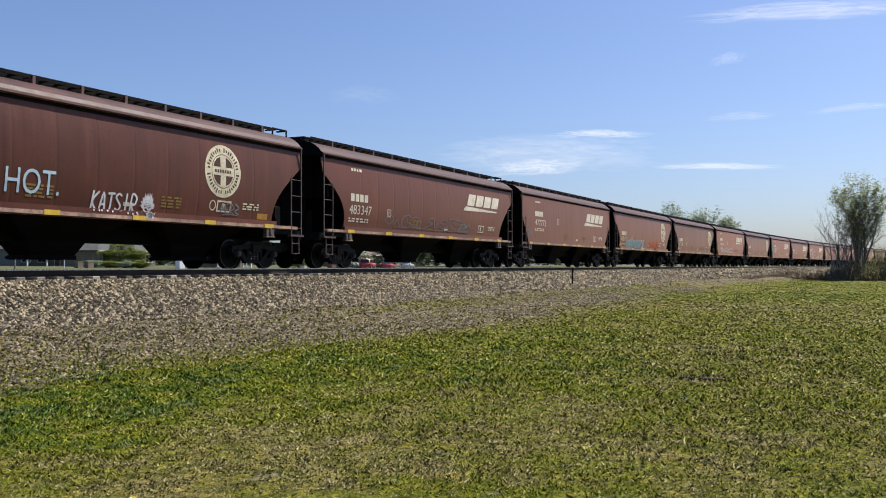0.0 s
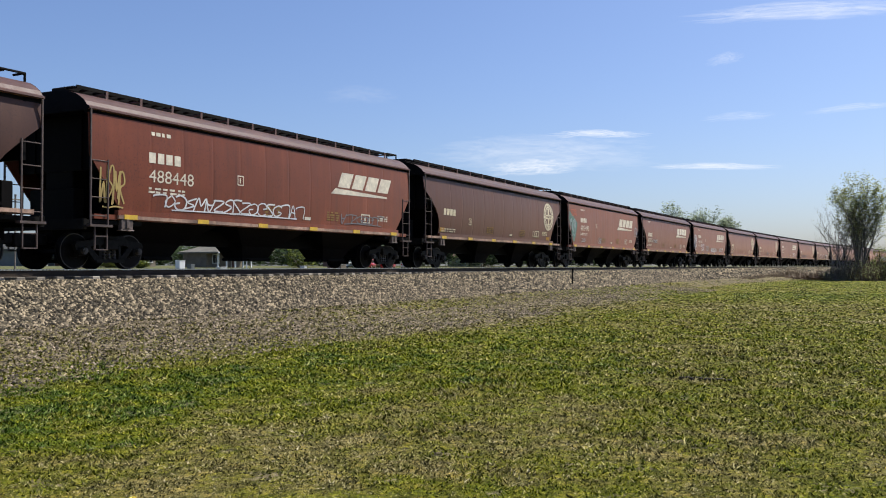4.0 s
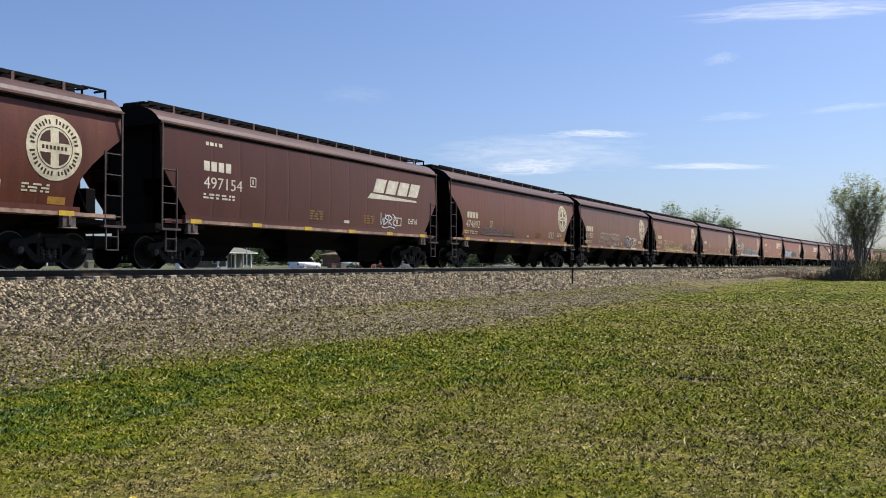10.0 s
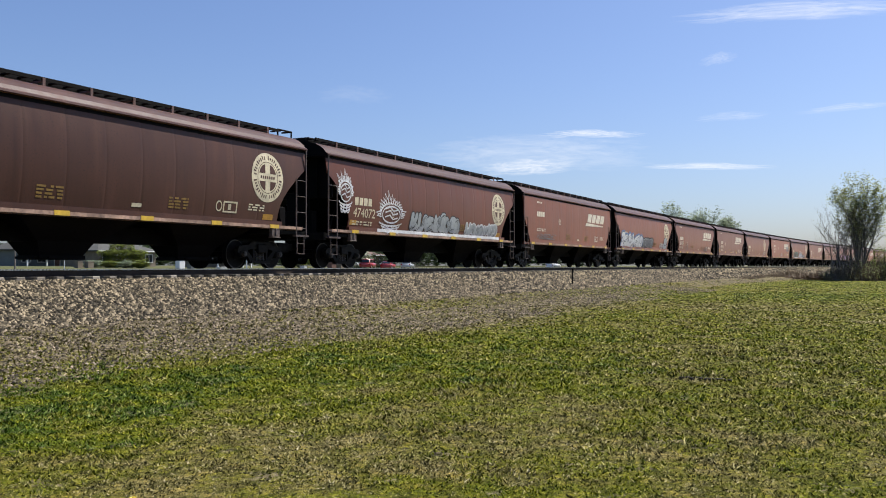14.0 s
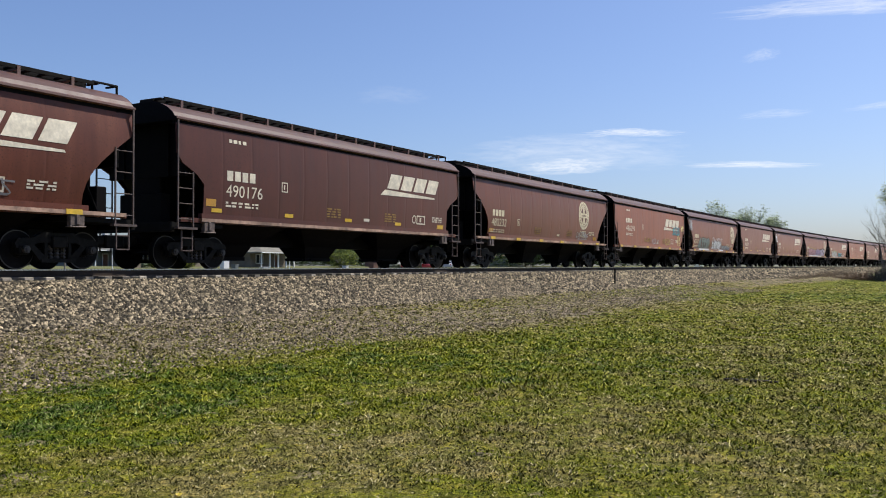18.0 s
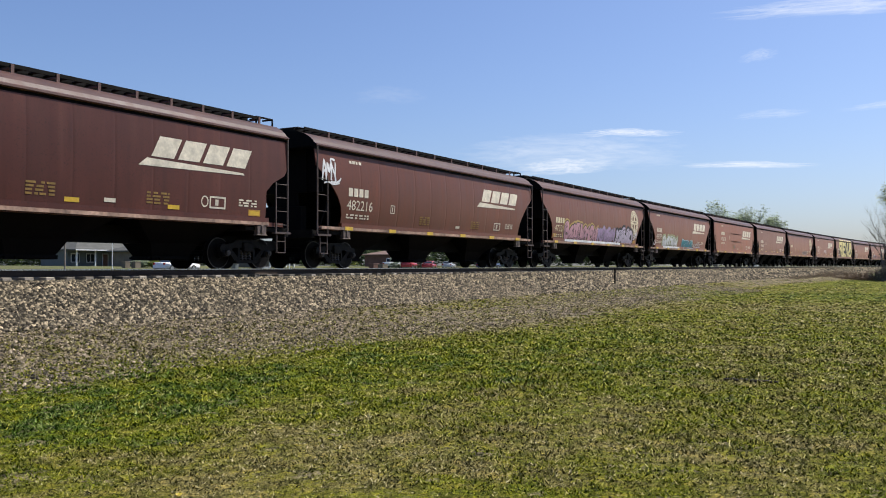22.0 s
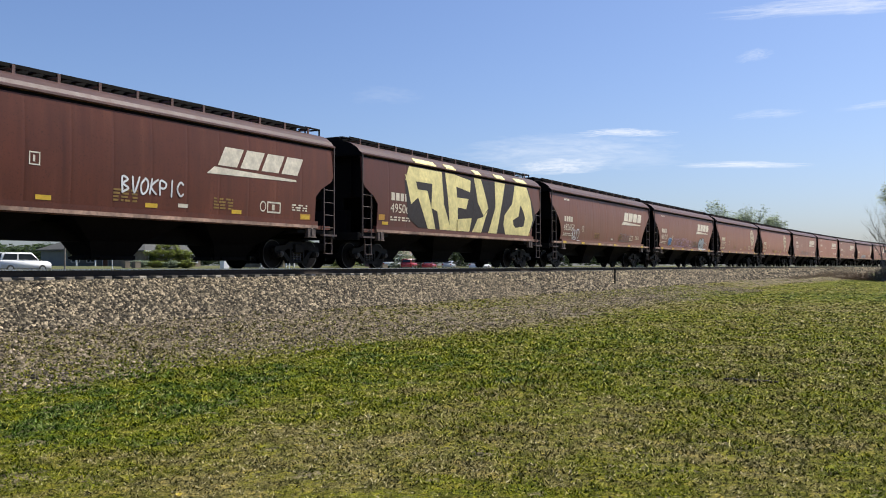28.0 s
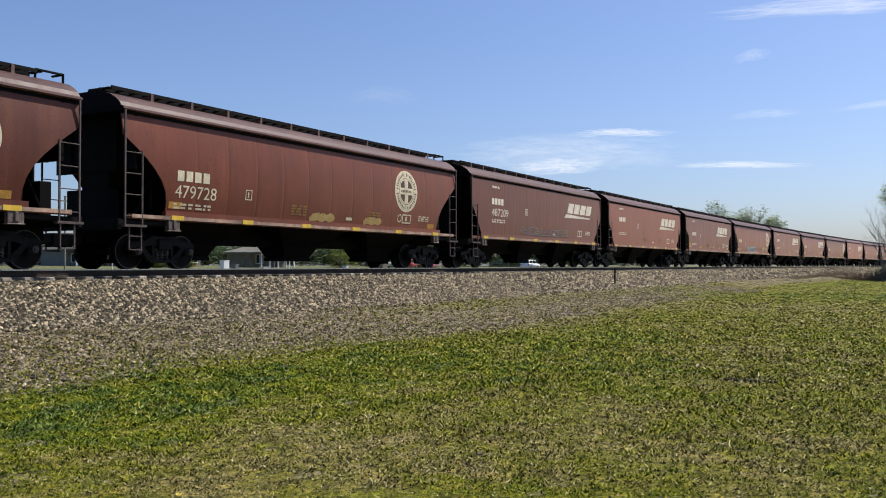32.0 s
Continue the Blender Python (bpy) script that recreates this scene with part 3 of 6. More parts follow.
def hopper_car(kind, shade, label):
    paint, h, end = PAINT[shade], HALF[kind], LENGTH[kind] / 2
    car = thing("hopper_car", label, "freight car", group="cars of the grain train")
    for y in (1, -1):
        turn = pose(0, 0, 0, 0, 0, 0 if y > 0 else 180)
        part("side_sheet", stock(("side_sheet", kind), lambda: side_bm(kind), paint), None, car, at=turn)
        part("side_sill", stock(("side_sill", kind, shade), lambda: boxes((-h + CUT[kind][1] - .1, h - CUT[kind][1] + .1, -1.60, -1.46, 1.37, 1.50), (-h + .2, h - .2, -1.55, -1.44, 1.25, 1.372)), paint), None, car, at=turn)
        if y > 0:
            part("sill_flange", stock(("sill_flange", kind), lambda: boxes((-h + (.25 if kind == "round" else CUT[kind][1] - .1), h - (.25 if kind == "round" else CUT[kind][1] - .1), -1.612, -1.552, 1.275, 1.368)), flange_paint), None, car, "pale worn lower edge of the side sill", at=turn)
        # chord coloured near black for the shadow line below the eave
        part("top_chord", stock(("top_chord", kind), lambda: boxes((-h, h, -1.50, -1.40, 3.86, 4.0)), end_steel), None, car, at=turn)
        part("running_board", stock(("running_board", kind), lambda: board_bm(kind), steel_dark), None, car, at=turn)
        step = 1.17 if shade != "dark" and kind != "round" else 1.42
        n = int((2 * h - 1.4) / step)
        for i in range(n + 1):
            part("bracket", stock("bracket", lambda: boxes((-.04, .04, -1.05, -1.015, 4.33, 4.60), (-.03, .03, -1.02, -.56, 4.50, 4.54)), bracket_paint), None, car, at=turn @ pose(-n * step / 2 + i * step, 0, 0))
    part("roof", stock(("roof", kind), lambda: roof_bm(kind), ROOF), None, car, "weathered sheet roof in darkened paint")
    part("hatch_cover", stock(("hatch_cover", kind), lambda: boxes((-h + .5, h - .5, -.42, .42, 4.44, 4.73), bevel=.03), steel_dark), None, car, "long trough hatch cover on the roof")
    low = 1.22
    for e in (-1, 1):
        turn = pose(0, 0, 0, 0, 0, 0 if e > 0 else 180)
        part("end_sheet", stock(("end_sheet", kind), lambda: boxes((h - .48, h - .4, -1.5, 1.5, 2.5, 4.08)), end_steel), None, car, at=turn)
        # added dark sheet that blackens the shaded underside of the roof overhang
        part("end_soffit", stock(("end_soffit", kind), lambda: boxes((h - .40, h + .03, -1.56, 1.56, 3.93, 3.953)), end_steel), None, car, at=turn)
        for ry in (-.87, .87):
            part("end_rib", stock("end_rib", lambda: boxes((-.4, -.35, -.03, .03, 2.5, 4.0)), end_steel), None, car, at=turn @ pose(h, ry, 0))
        # near-black sheet laid over the roof's end face in place of shade
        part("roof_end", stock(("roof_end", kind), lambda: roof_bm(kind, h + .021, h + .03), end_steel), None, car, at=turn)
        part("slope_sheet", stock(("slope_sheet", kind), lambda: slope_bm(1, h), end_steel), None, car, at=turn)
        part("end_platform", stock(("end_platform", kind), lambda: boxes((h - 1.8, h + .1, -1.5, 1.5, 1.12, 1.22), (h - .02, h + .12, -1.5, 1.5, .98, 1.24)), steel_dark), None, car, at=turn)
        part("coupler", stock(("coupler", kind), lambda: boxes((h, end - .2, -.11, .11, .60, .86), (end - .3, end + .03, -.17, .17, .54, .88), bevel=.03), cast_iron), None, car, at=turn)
        for y in (-1, 1):
            if e > 0:
                part("roof_end_rail", stock("roof_end_rail", hoop_bm, steel_dark), None, car, "bent pipe rail at the end of the running board", at=pose(h - 8.4, y * 0.98, 0))
            part("brace", stock("brace", lambda: rod(rod(bmesh.new(), (-1.25, 0, 1.22), (-1.25, 0, 2.4), .05), (-.65, 0, 1.22), (-1.25, 0, 2.4), .03), end_steel), None, car, at=turn @ pose(h, y * 1.15, 0))
            lad = part("ladder", stock(("ladder", kind), lambda: ladder_bm({"round": 2.98, "slant": 2.75, "step": 2.6}[kind], 1.10), ladder_paint), None, car, "steel side ladder", at=turn @ pose(h - .31, y * 1.60, 0))
            for k in range(4):
                part("rung", stock("rung", lambda: rod(bmesh.new(), (-.27, 0, 0), (.27, 0, 0), .013), ladder_paint), None, lad, at=(0, 0, 1.32 + k * {"round": .53, "slant": .46, "step": .41}[kind]))
        part("jacking_pad", stock("jacking_pad", lambda: boxes((-.2, .2, -1.60, -1.46, 1.0, 1.272), (-.23, .23, -1.62, -1.44, .97, 1.0), (-.05, .05, -1.63, -1.46, 1.03, 1.272), bevel=.015), pad_paint), None, car, at=(e * (h - CUT[kind][1] - .2), 0, 0))
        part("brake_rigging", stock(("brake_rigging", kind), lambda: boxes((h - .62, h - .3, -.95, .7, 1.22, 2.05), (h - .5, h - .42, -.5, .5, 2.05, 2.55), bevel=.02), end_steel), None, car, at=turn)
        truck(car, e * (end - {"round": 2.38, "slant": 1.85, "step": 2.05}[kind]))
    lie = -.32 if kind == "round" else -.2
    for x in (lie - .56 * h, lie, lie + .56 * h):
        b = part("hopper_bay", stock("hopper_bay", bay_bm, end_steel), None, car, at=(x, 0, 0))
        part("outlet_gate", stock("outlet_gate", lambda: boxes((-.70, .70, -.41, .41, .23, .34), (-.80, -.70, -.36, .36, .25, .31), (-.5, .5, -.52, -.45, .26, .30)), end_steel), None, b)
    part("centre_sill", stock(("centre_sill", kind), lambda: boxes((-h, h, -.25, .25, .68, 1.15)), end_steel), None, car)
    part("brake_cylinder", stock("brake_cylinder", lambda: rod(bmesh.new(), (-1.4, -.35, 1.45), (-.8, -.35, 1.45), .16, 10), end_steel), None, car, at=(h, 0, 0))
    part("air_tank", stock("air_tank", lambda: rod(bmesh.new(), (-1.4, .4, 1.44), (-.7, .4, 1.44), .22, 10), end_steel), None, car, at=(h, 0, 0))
    return car


def board_bm(kind):
    """Open steel running board: two edge angles with slats between."""
    h = HALF[kind]
    bm = boxes((-h + .1, h - .75, -1.02, -.98, 4.53, 4.62), (-h + .1, h - .75, -.58, -.54, 4.55, 4.61))
    for i in range(38):
        x = (i / 19 - 1) * (h - .2)
        box(bm, x - .05, x + .05, -.98, -.58, 4.57, 4.60)
    return bm


def hoop_bm():
    bm = bmesh.new()
    for a, b in (((7.62, 0, 4.36), (7.62, 0, 4.62)), ((7.62, 0, 4.62), (8.36, 0, 4.62)), ((8.36, 0, 4.64), (8.36, 0, 4.34)), ((8.36, 0, 4.62), (8.36, .4, 4.62))):
        rod(bm, a, b, .03, 6)
    return bm


# ---- markings on the cars' sides ----
def wrapped(bm, kind, proud):
    """Bends flat artwork drawn in (x, z) onto the near side of a car."""
    bmesh.ops.remove_doubles(bm, verts=bm.verts[:], dist=0.0008)
    for z in [SIDE_LOW + i * 0.24 for i in range(11)]:
        bmesh.ops.bisect_plane(bm, geom=bm.verts[:] + bm.edges[:] + bm.faces[:], plane_co=(0, 0, z), plane_no=(0, 0, 1))
    for v in bm.verts:
        v.co.y = -(side_y(kind, min(max(v.co.z, 1.4), 3.95)) + proud)
        if v.co.z < SIDE_LOW:
            v.co.y = -(1.604 + proud)
    return bm


def poly(bm, pts):
    if len(pts) > 2:
        try:
            bm.faces.new([bm.verts.new((x, 0, z)) for x, z in pts])
        except ValueError:
            pass
    return bm


def stroke(bm, pts, w):
    """A painted line through the points."""
    n = len(pts)
    left, right = [], []
    for i, p in enumerate(pts):
        a, b = pts[max(i - 1, 0)], pts[min(i + 1, n - 1)]
        dx, dz = b[0] - a[0], b[1] - a[1]
        d = math.hypot(dx, dz) or 1
        left.append((p[0] - dz / d * w / 2, p[1] + dx / d * w / 2))
        right.append((p[0] + dz / d * w / 2, p[1] - dx / d * w / 2))
    for i in range(n - 1):
        poly(bm, [left[i], left[i + 1], right[i + 1], right[i]])
    return bm


def arc(cx, cz, rx, rz, a0, a1, n=10):
    return [(cx + rx * math.cos(radians(a0 + (a1 - a0) * i / n)), cz + rz * math.sin(radians(a0 + (a1 - a0) * i / n))) for i in range(n + 1)]


def bar(bm, x, z, w, h, lean=0.0):
    return poly(bm, [(x, z), (x + w, z), (x + w + lean * h, z + h), (x + lean * h, z + h)])


def wedge_logo():
    """Four leaning blocks over a long wedge."""
    bm = bmesh.new()
    for i in range(4):
        bar(bm, 0.42 + i * 0.90, 0.26, 0.76, 0.54, 0.55)
    poly(bm, [(0, 0), (3.85, 0.06), (3.8, 0.12), (0.28, 0.21)])
    return bm


def wheel_logo(r=0.78):
    """A plain round disc."""
    bm = bmesh.new()
    for k in range(36):
        a, b = k * math.pi / 18, (k + 1) * math.pi / 18
        poly(bm, [(0, 0), (r * math.cos(a), r * math.sin(a)), (r * math.cos(b), r * math.sin(b))])
    return bm


def wheel_marks(r=0.78):
    """Dark marks on the disc: a ring of small strokes, four quarters that leave a cross, a band of strokes."""
    bm = bmesh.new()

    def sector(r0, r1, a0, a1):
        a, b = radians(a0), radians(a1)
        poly(bm, [(r0 * math.cos(a), r0 * math.sin(a)), (r1 * math.cos(a), r1 * math.sin(a)), (r1 * math.cos(b), r1 * math.sin(b)), (r0 * math.cos(b), r0 * math.sin(b))])
    for k in range(40):
        if k % 10:
            sector(r * (.72 if k % 2 else .75), r * (.86 if k % 3 else .90), k * 9, k * 9 + 4.5)
    for k in range(72):
        sector(r * .62, r * .645, k * 5, k * 5 + 5)
    for sx in (-1, 1):
        for sz in (-1, 1):
            q = [(sx * r * u, sz * r * v) for u, v in ((.15, .16), (.54, .16), (.46, .34), (.32, .47), (.15, .54))]
            poly(bm, q if sx * sz > 0 else q[::-1])
    for k in range(7):
        bar(bm, r * (-.46 + k * .135), -r * .06, r * .085, r * .12)
    return bm


def name_blocks():
    """The owner's initials as four plain blocks."""
    bm = bmesh.new()
    for i in range(4):
        bar(bm, i * 0.31, 0, 0.235, 0.28)
    return bm


def small_print(w, rows, h, seed):
    """Lines of lettering too small to read, as plain bars."""
    r = random.Random(seed)
    bm = bmesh.new()
    for k in range(rows):
        x = 0.0
        while x < w:
            d = r.uniform(0.08, 0.26)
            bar(bm, x, -k * h * 1.7, min(d, w - x), h)
            x += d + r.uniform(0.04, 0.14)
    return bm


def frame_sign(w, h, t=0.03):
    bm = bmesh.new()
    for a in ((0, 0, w, t), (0, h - t, w, t), (0, 0, t, h), (w - t, 0, t, h)):
        bar(bm, *a)
    bar(bm, w * .35, h * .25, w * .2, h * .5)
    return bm


def shifted(bm, x, z, k=1.0):
    for v in bm.verts:
        v.co = Vector((x + v.co.x * k, 0, z + v.co.z * k))
    return bm


TEXTS = {}


def letter_meshes(words):
    """Flat meshes of words in the built-in font, one unit high."""
    obs = []
    for w in words:
        cu = bpy.data.curves.new("lettering", "FONT")
        cu.body, cu.size, cu.resolution_u, cu.fill_mode = w, 1.0, 3, "FRONT"
        obs.append((w, new("lettering", cu)))
    dg = bpy.context.evaluated_depsgraph_get()
    for w, ob in obs:
        TEXTS[w] = bpy.data.meshes.new_from_object(ob.evaluated_get(dg))
    for w, ob in obs:
        cu = ob.data
        bpy.data.objects.remove(ob)
        bpy.data.curves.remove(cu)


def text_bm(word, high, wide=0.0):
    bm = bmesh.new()
    bm.from_mesh(TEXTS[word])
    xs = [v.co.x for v in bm.verts]
    kx = high / 0.7
    if wide:
        kx = wide / (max(xs) - min(xs))
    for v in bm.verts:
        v.co = Vector(((v.co.x - min(xs)) * kx, 0, v.co.y * high / 0.7))
    return bm
# ---- the train: one row a car: shape, shade, number, emblem ----
ROSTER = [
    ("round", "brown", "", "wheel"), ("round", "brown", "483347", "wedge"), ("slant", "brown", "477773", "wedge"), ("round", "brown", "476150", "wheel"),
    ("round", "dark", "475270", "wheel"), ("slant", "red", "488448", "wedge"), ("round", "dark", "", "wheel"), ("slant", "red", "485493", "wedge"),
    ("round", "brown", "483013", "wedge"), ("slant", "brown", "488145", "wedge"), ("round", "brown", "475672", "wheel"), ("round", "brown", "474969", "wheel"),
    ("slant", "plum", "497154", "wedge"), ("round", "brown", "474892", "wheel"), ("round", "dark", "471950", "wheel"), ("round", "brown", "474240", "wheel"),
    ("round", "dark", "", "wheel"), ("round", "brown", "474072", "wheel"), ("slant", "red", "", "wedge"), ("round", "red", "", "wheel"),
    ("round", "brown", "481857", "wedge"), ("step", "plum", "490176", "wedge"), ("round", "brown", "480232", "wheel"), ("slant", "red", "486291", "wedge"),
    ("round", "brown", "475617", "wheel"), ("step", "plum", "490770", "wedge"), ("round", "brown", "482216", "wedge"), ("round", "brown", "473260", "wheel"),
    ("round", "brown", "481791", "wedge"), ("slant", "red", "485176", "wedge"), ("step", "plum", "496490", "wedge"), ("round", "brown", "", "wheel"),
    ("step", "brown", "495032", "wedge"), ("step", "plum", "495062", "none"), ("round", "brown", "482653", "wedge"), ("round", "brown", "480735", "wedge"),
    ("round", "brown", "475097", "wheel"), ("round", "red", "479728", "wheel"), ("slant", "brown", "487209", "wedge"), ("slant", "red", "", "wedge"),
    ("step", "plum", "", "wedge"), ("round", "brown", "", "wheel"), ("slant", "brown", "", "wedge"), ("round", "brown", "", "wedge"),
    ("round", "dark", "", "wheel"), ("slant", "red", "", "wedge"), ("round", "brown", "", "wheel"), ("slant", "brown", "", "wedge"),
    ("round", "brown", "", "wheel"), ("round", "dark", "", "wheel"), ("slant", "red", "", "wedge"), ("round", "brown", "", "wedge"),
]
WORDS = {"wheel": "round cream emblem", "wedge": "leaning wedge emblem", "none": "huge cream painted letters"}
SHADES = {"red": "faded red-brown", "brown": "oxide-brown", "dark": "dark brown", "plum": "fresh plum-brown"}
SHAPES = {"round": "round-sided", "slant": "slant-ended", "step": "step-ended"}
PAINTED = {0: "white tags", 3: "teal and orange graffiti", 5: "white scrawls", 7: "a dark green painted corner", 9: "white scrawls along the bottom",
           14: "white outline graffiti", 15: "cream outline graffiti", 17: "white and silver graffiti", 19: "blue and white graffiti", 23: "a teal tag",
           24: "silver spiky graffiti", 27: "pink and purple graffiti", 28: "white and teal graffiti", 32: "a white tag", 35: "blue and white graffiti"}
letter_meshes({r[2] for r in ROSTER if r[2]} | {"HOT.", "BAD"})
CARS = []
MARKS = {}
FINE_PRINT = {"load_panel", "notice", "data_panel", "top_label", "graffiti_detail"}      # too small to pick apart


def mark(car, kind, name, key, build, material, proud=0.006, label=""):
    """A painted marking as a thin mesh on a car's near side."""
    k = (key, kind, material.name)
    if key and k in MARKS:
        me = MARKS[k]
    else:
        me = mesh_of(name, wrapped(build(), kind, proud), material)
        MARKS[k] = me
    ob = part(name, me, None, car, label)
    return tagged(ob, kind="stuff") if name in FINE_PRINT else ob


# where the lettering stands on each shape: initials (x, z), number (x, z), plate (x, z), wedge emblem x
PLACES = {"round": ((-6.72, 2.44), (-6.78, 1.98), (-4.1, 1.98), 2.65), "slant": ((-5.45, 2.82), (-5.45, 2.31), (-2.55, 2.50), 2.40), "step": ((-5.85, 2.48), (-5.88, 2.03), (-3.5, 2.32), 1.9)}
# how far the number and the plate of single slant-ended cars stand from the usual place
NUDGE = {"497154": (-.95, -1.8), "485493": (-.22, 0), "485176": (0, 0), "488145": (-.5, -.3), "486291": (-.4, 0)}
amber_paint = surface("faded_amber_panel", (0.46, 0.24, 0.035), 0.6, 0.0, 0.2, 20, 5)
far_yellow = surface("stencil_yellow", (0.24, 0.14, 0.03), 0.6, 0.0, 0.25, 20, 5)


def letter_car(i, car, kind, shade, number, emblem):
    ink = cream_mark if emblem == "wheel" else white_mark
    (nx, nz), (mx, mz), (tx, tz), wx = PLACES[kind]
    wheel_x = {"476150": 5.5, "475097": 5.7}.get(number, 6.4)
    old = emblem == "wheel" and number[:2] != "48" and number[:3] != "479" and i != 0
    if kind == "slant":
        dn, dt = NUDGE.get(number, (-.65, 0))
        nx, mx, tx = nx + dn, mx + dn, tx + dt
    if number == "471950":
        nx, mx = nx - .5, mx - .5
    if emblem == "wheel":
        nz, mz = nz - 0.12, mz - 0.10
    mark(car, kind, "owner_mark", ("initials", emblem, nx), lambda: shifted(name_blocks(), nx, nz, 1.15 if old else 1.0), ink, label="plain blocks of painted initials")
    if number:
        mark(car, kind, "car_number", "", lambda: shifted(text_bm(number, 0.34, 1.68 if kind == "slant" else 1.52), mx, mz), ink, label="painted car number")
    if emblem == "wedge":
        mark(car, kind, "emblem", "wedge", lambda: shifted(wedge_logo(), wx, 2.62), ink, label="leaning blocks over a wedge")
        mark(car, kind, "top_label", ("top_label", nx), lambda: shifted(small_print(0.7, 1, 0.10, 4), nx + 0.1, 3.56), ink)
    elif emblem == "wheel":
        mark(car, kind, "emblem", ("wheel", old, wheel_x), lambda: shifted(wheel_logo(), wheel_x if old else 4.6, 2.86), ink, label="round cream emblem with a cross")
        mark(car, kind, "emblem_pattern", ("wheel_marks", old, wheel_x), lambda: shifted(wheel_marks(), wheel_x if old else 4.6, 2.86), PAINT["dark"], 0.009)
    mark(car, kind, "load_panel", ("limits", mx, mz), lambda: shifted(small_print(1.35, 2, 0.055, 1), mx, mz - 0.20), ink)
    mark(car, kind, "plate_sign", ("plate", tx), lambda: shifted(frame_sign(0.28, 0.30), tx, tz), ink)
    mark(car, kind, "notice", "notice_a", lambda: shifted(small_print(0.75, 4, 0.05, 2), -1.2 if kind != "round" else -2.0, 1.92), far_yellow)
    mark(car, kind, "notice", "notice_b", lambda: shifted(small_print(0.75, 4, 0.05, 3), 2.2, 1.92), far_yellow)
    mark(car, kind, "notice_box", "box", lambda: shifted(frame_sign(0.62, 0.34, 0.05), 4.4, 1.66), ink)
    mark(car, kind, "data_panel", "lines", lambda: shifted(small_print(0.75, 3, 0.045, 5), 5.55, 1.94), ink)
    mark(car, kind, "test_label", "label", lambda: shifted(bar(bmesh.new(), 0, 0, 0.34, 0.10), 0.9, 1.62), ink)
    edge = HALF[kind] - CUT[kind][1]
    if kind == "step":
        for k in range(5):
            mark(car, kind, "reflector", ("sheet_reflector", k), lambda: bar(bmesh.new(), (k / 2 - 1) * (edge - .5) - .2, 1.56, .40, .11), yellow_tape)
    for k in range(0 if kind == "step" else 6):
        part("reflector", stock("reflector", lambda: boxes((-.22, .22, -1.622, -1.6, 1.27, 1.39)), yellow_tape), None, car, "yellow reflective tape" if k == 0 else "", at=((k / 2.5 - 1) * (edge - .3), 0, 0))
    if emblem == "wheel" or kind == "step":
        mark(car, kind, "yellow_panel", ("panel", emblem), lambda: bar(bmesh.new(), -edge + .08, *((1.72, .38, .20) if kind == "step" else (1.58, .45, .18))), amber_paint)
        mark(car, kind, "yellow_panel", ("panel_far", emblem), lambda: bar(bmesh.new(), edge - .75, 1.53, .50, .18), amber_paint)
        mark(car, kind, "round_notice", "round_notice", lambda: stroke(bmesh.new(), arc(4.22, 1.84, .12, .14, 0, 360, 14), .035), ink)


for i, (kind, shade, number, emblem) in enumerate(ROSTER):
    extra = PAINTED.get(i)
    car = hopper_car(kind, shade, f"{SHADES[shade]} {SHAPES[kind]} hopper car with {extra or WORDS[emblem]}")
    CARS.append(car)
    letter_car(i, car, kind, shade, number, emblem)


# ---- graffiti on the cars ----
def spray(name, c):
    return surface(name, c, 0.65, 0.0, 0.18, 9, 2.2, 0.05)


SPRAY = {"white": spray("white_spray", (0.66, 0.66, 0.66)), "silver": spray("silver_spray", (0.36, 0.38, 0.38)), "grey": spray("grey_spray", (0.17, 0.165, 0.17)),
         "black": spray("black_spray", (0.02, 0.02, 0.022)), "teal": spray("pale_teal_spray", (0.26, 0.40, 0.40)), "orange": spray("orange_spray", (0.52, 0.13, 0.06)),
         "soot": spray("soot_brown_spray", (0.024, 0.0165, 0.0155)), "green": spray("dark_green_spray", (0.10, 0.19, 0.15)), "blue": spray("blue_spray", (0.07, 0.17, 0.36)), "sky": spray("pale_blue_spray", (0.45, 0.60, 0.68)),
         "pink": spray("pink_spray", (0.55, 0.30, 0.34)), "purple": spray("lilac_spray", (0.38, 0.27, 0.42)), "cream": spray("cream_spray", (0.72, 0.62, 0.27)),
         "olive": spray("olive_spray", (0.30, 0.33, 0.18)), "aqua": spray("aqua_spray", (0.05, 0.24, 0.28)), "mauve": spray("pale_mauve_spray", (0.50, 0.43, 0.53)), "lichen": spray("grey_green_spray", (0.20, 0.235, 0.21)), "gold": spray("ochre_spray", (0.42, 0.30, 0.10))}


def smooth_path(pts, n=5):
    out = []
    for i in range(len(pts) - 1):
        p0, p1, p2, p3 = pts[max(i - 1, 0)], pts[i], pts[i + 1], pts[min(i + 2, len(pts) - 1)]
        for k in range(n):
            t = k / n
            out.append(tuple(0.5 * (2 * p1[a] + (p2[a] - p0[a]) * t + (2 * p0[a] - 5 * p1[a] + 4 * p2[a] - p3[a]) * t * t + (3 * p1[a] - p0[a] - 3 * p2[a] + p3[a]) * t ** 3) for a in (0, 1)))
    return out + [pts[-1]]


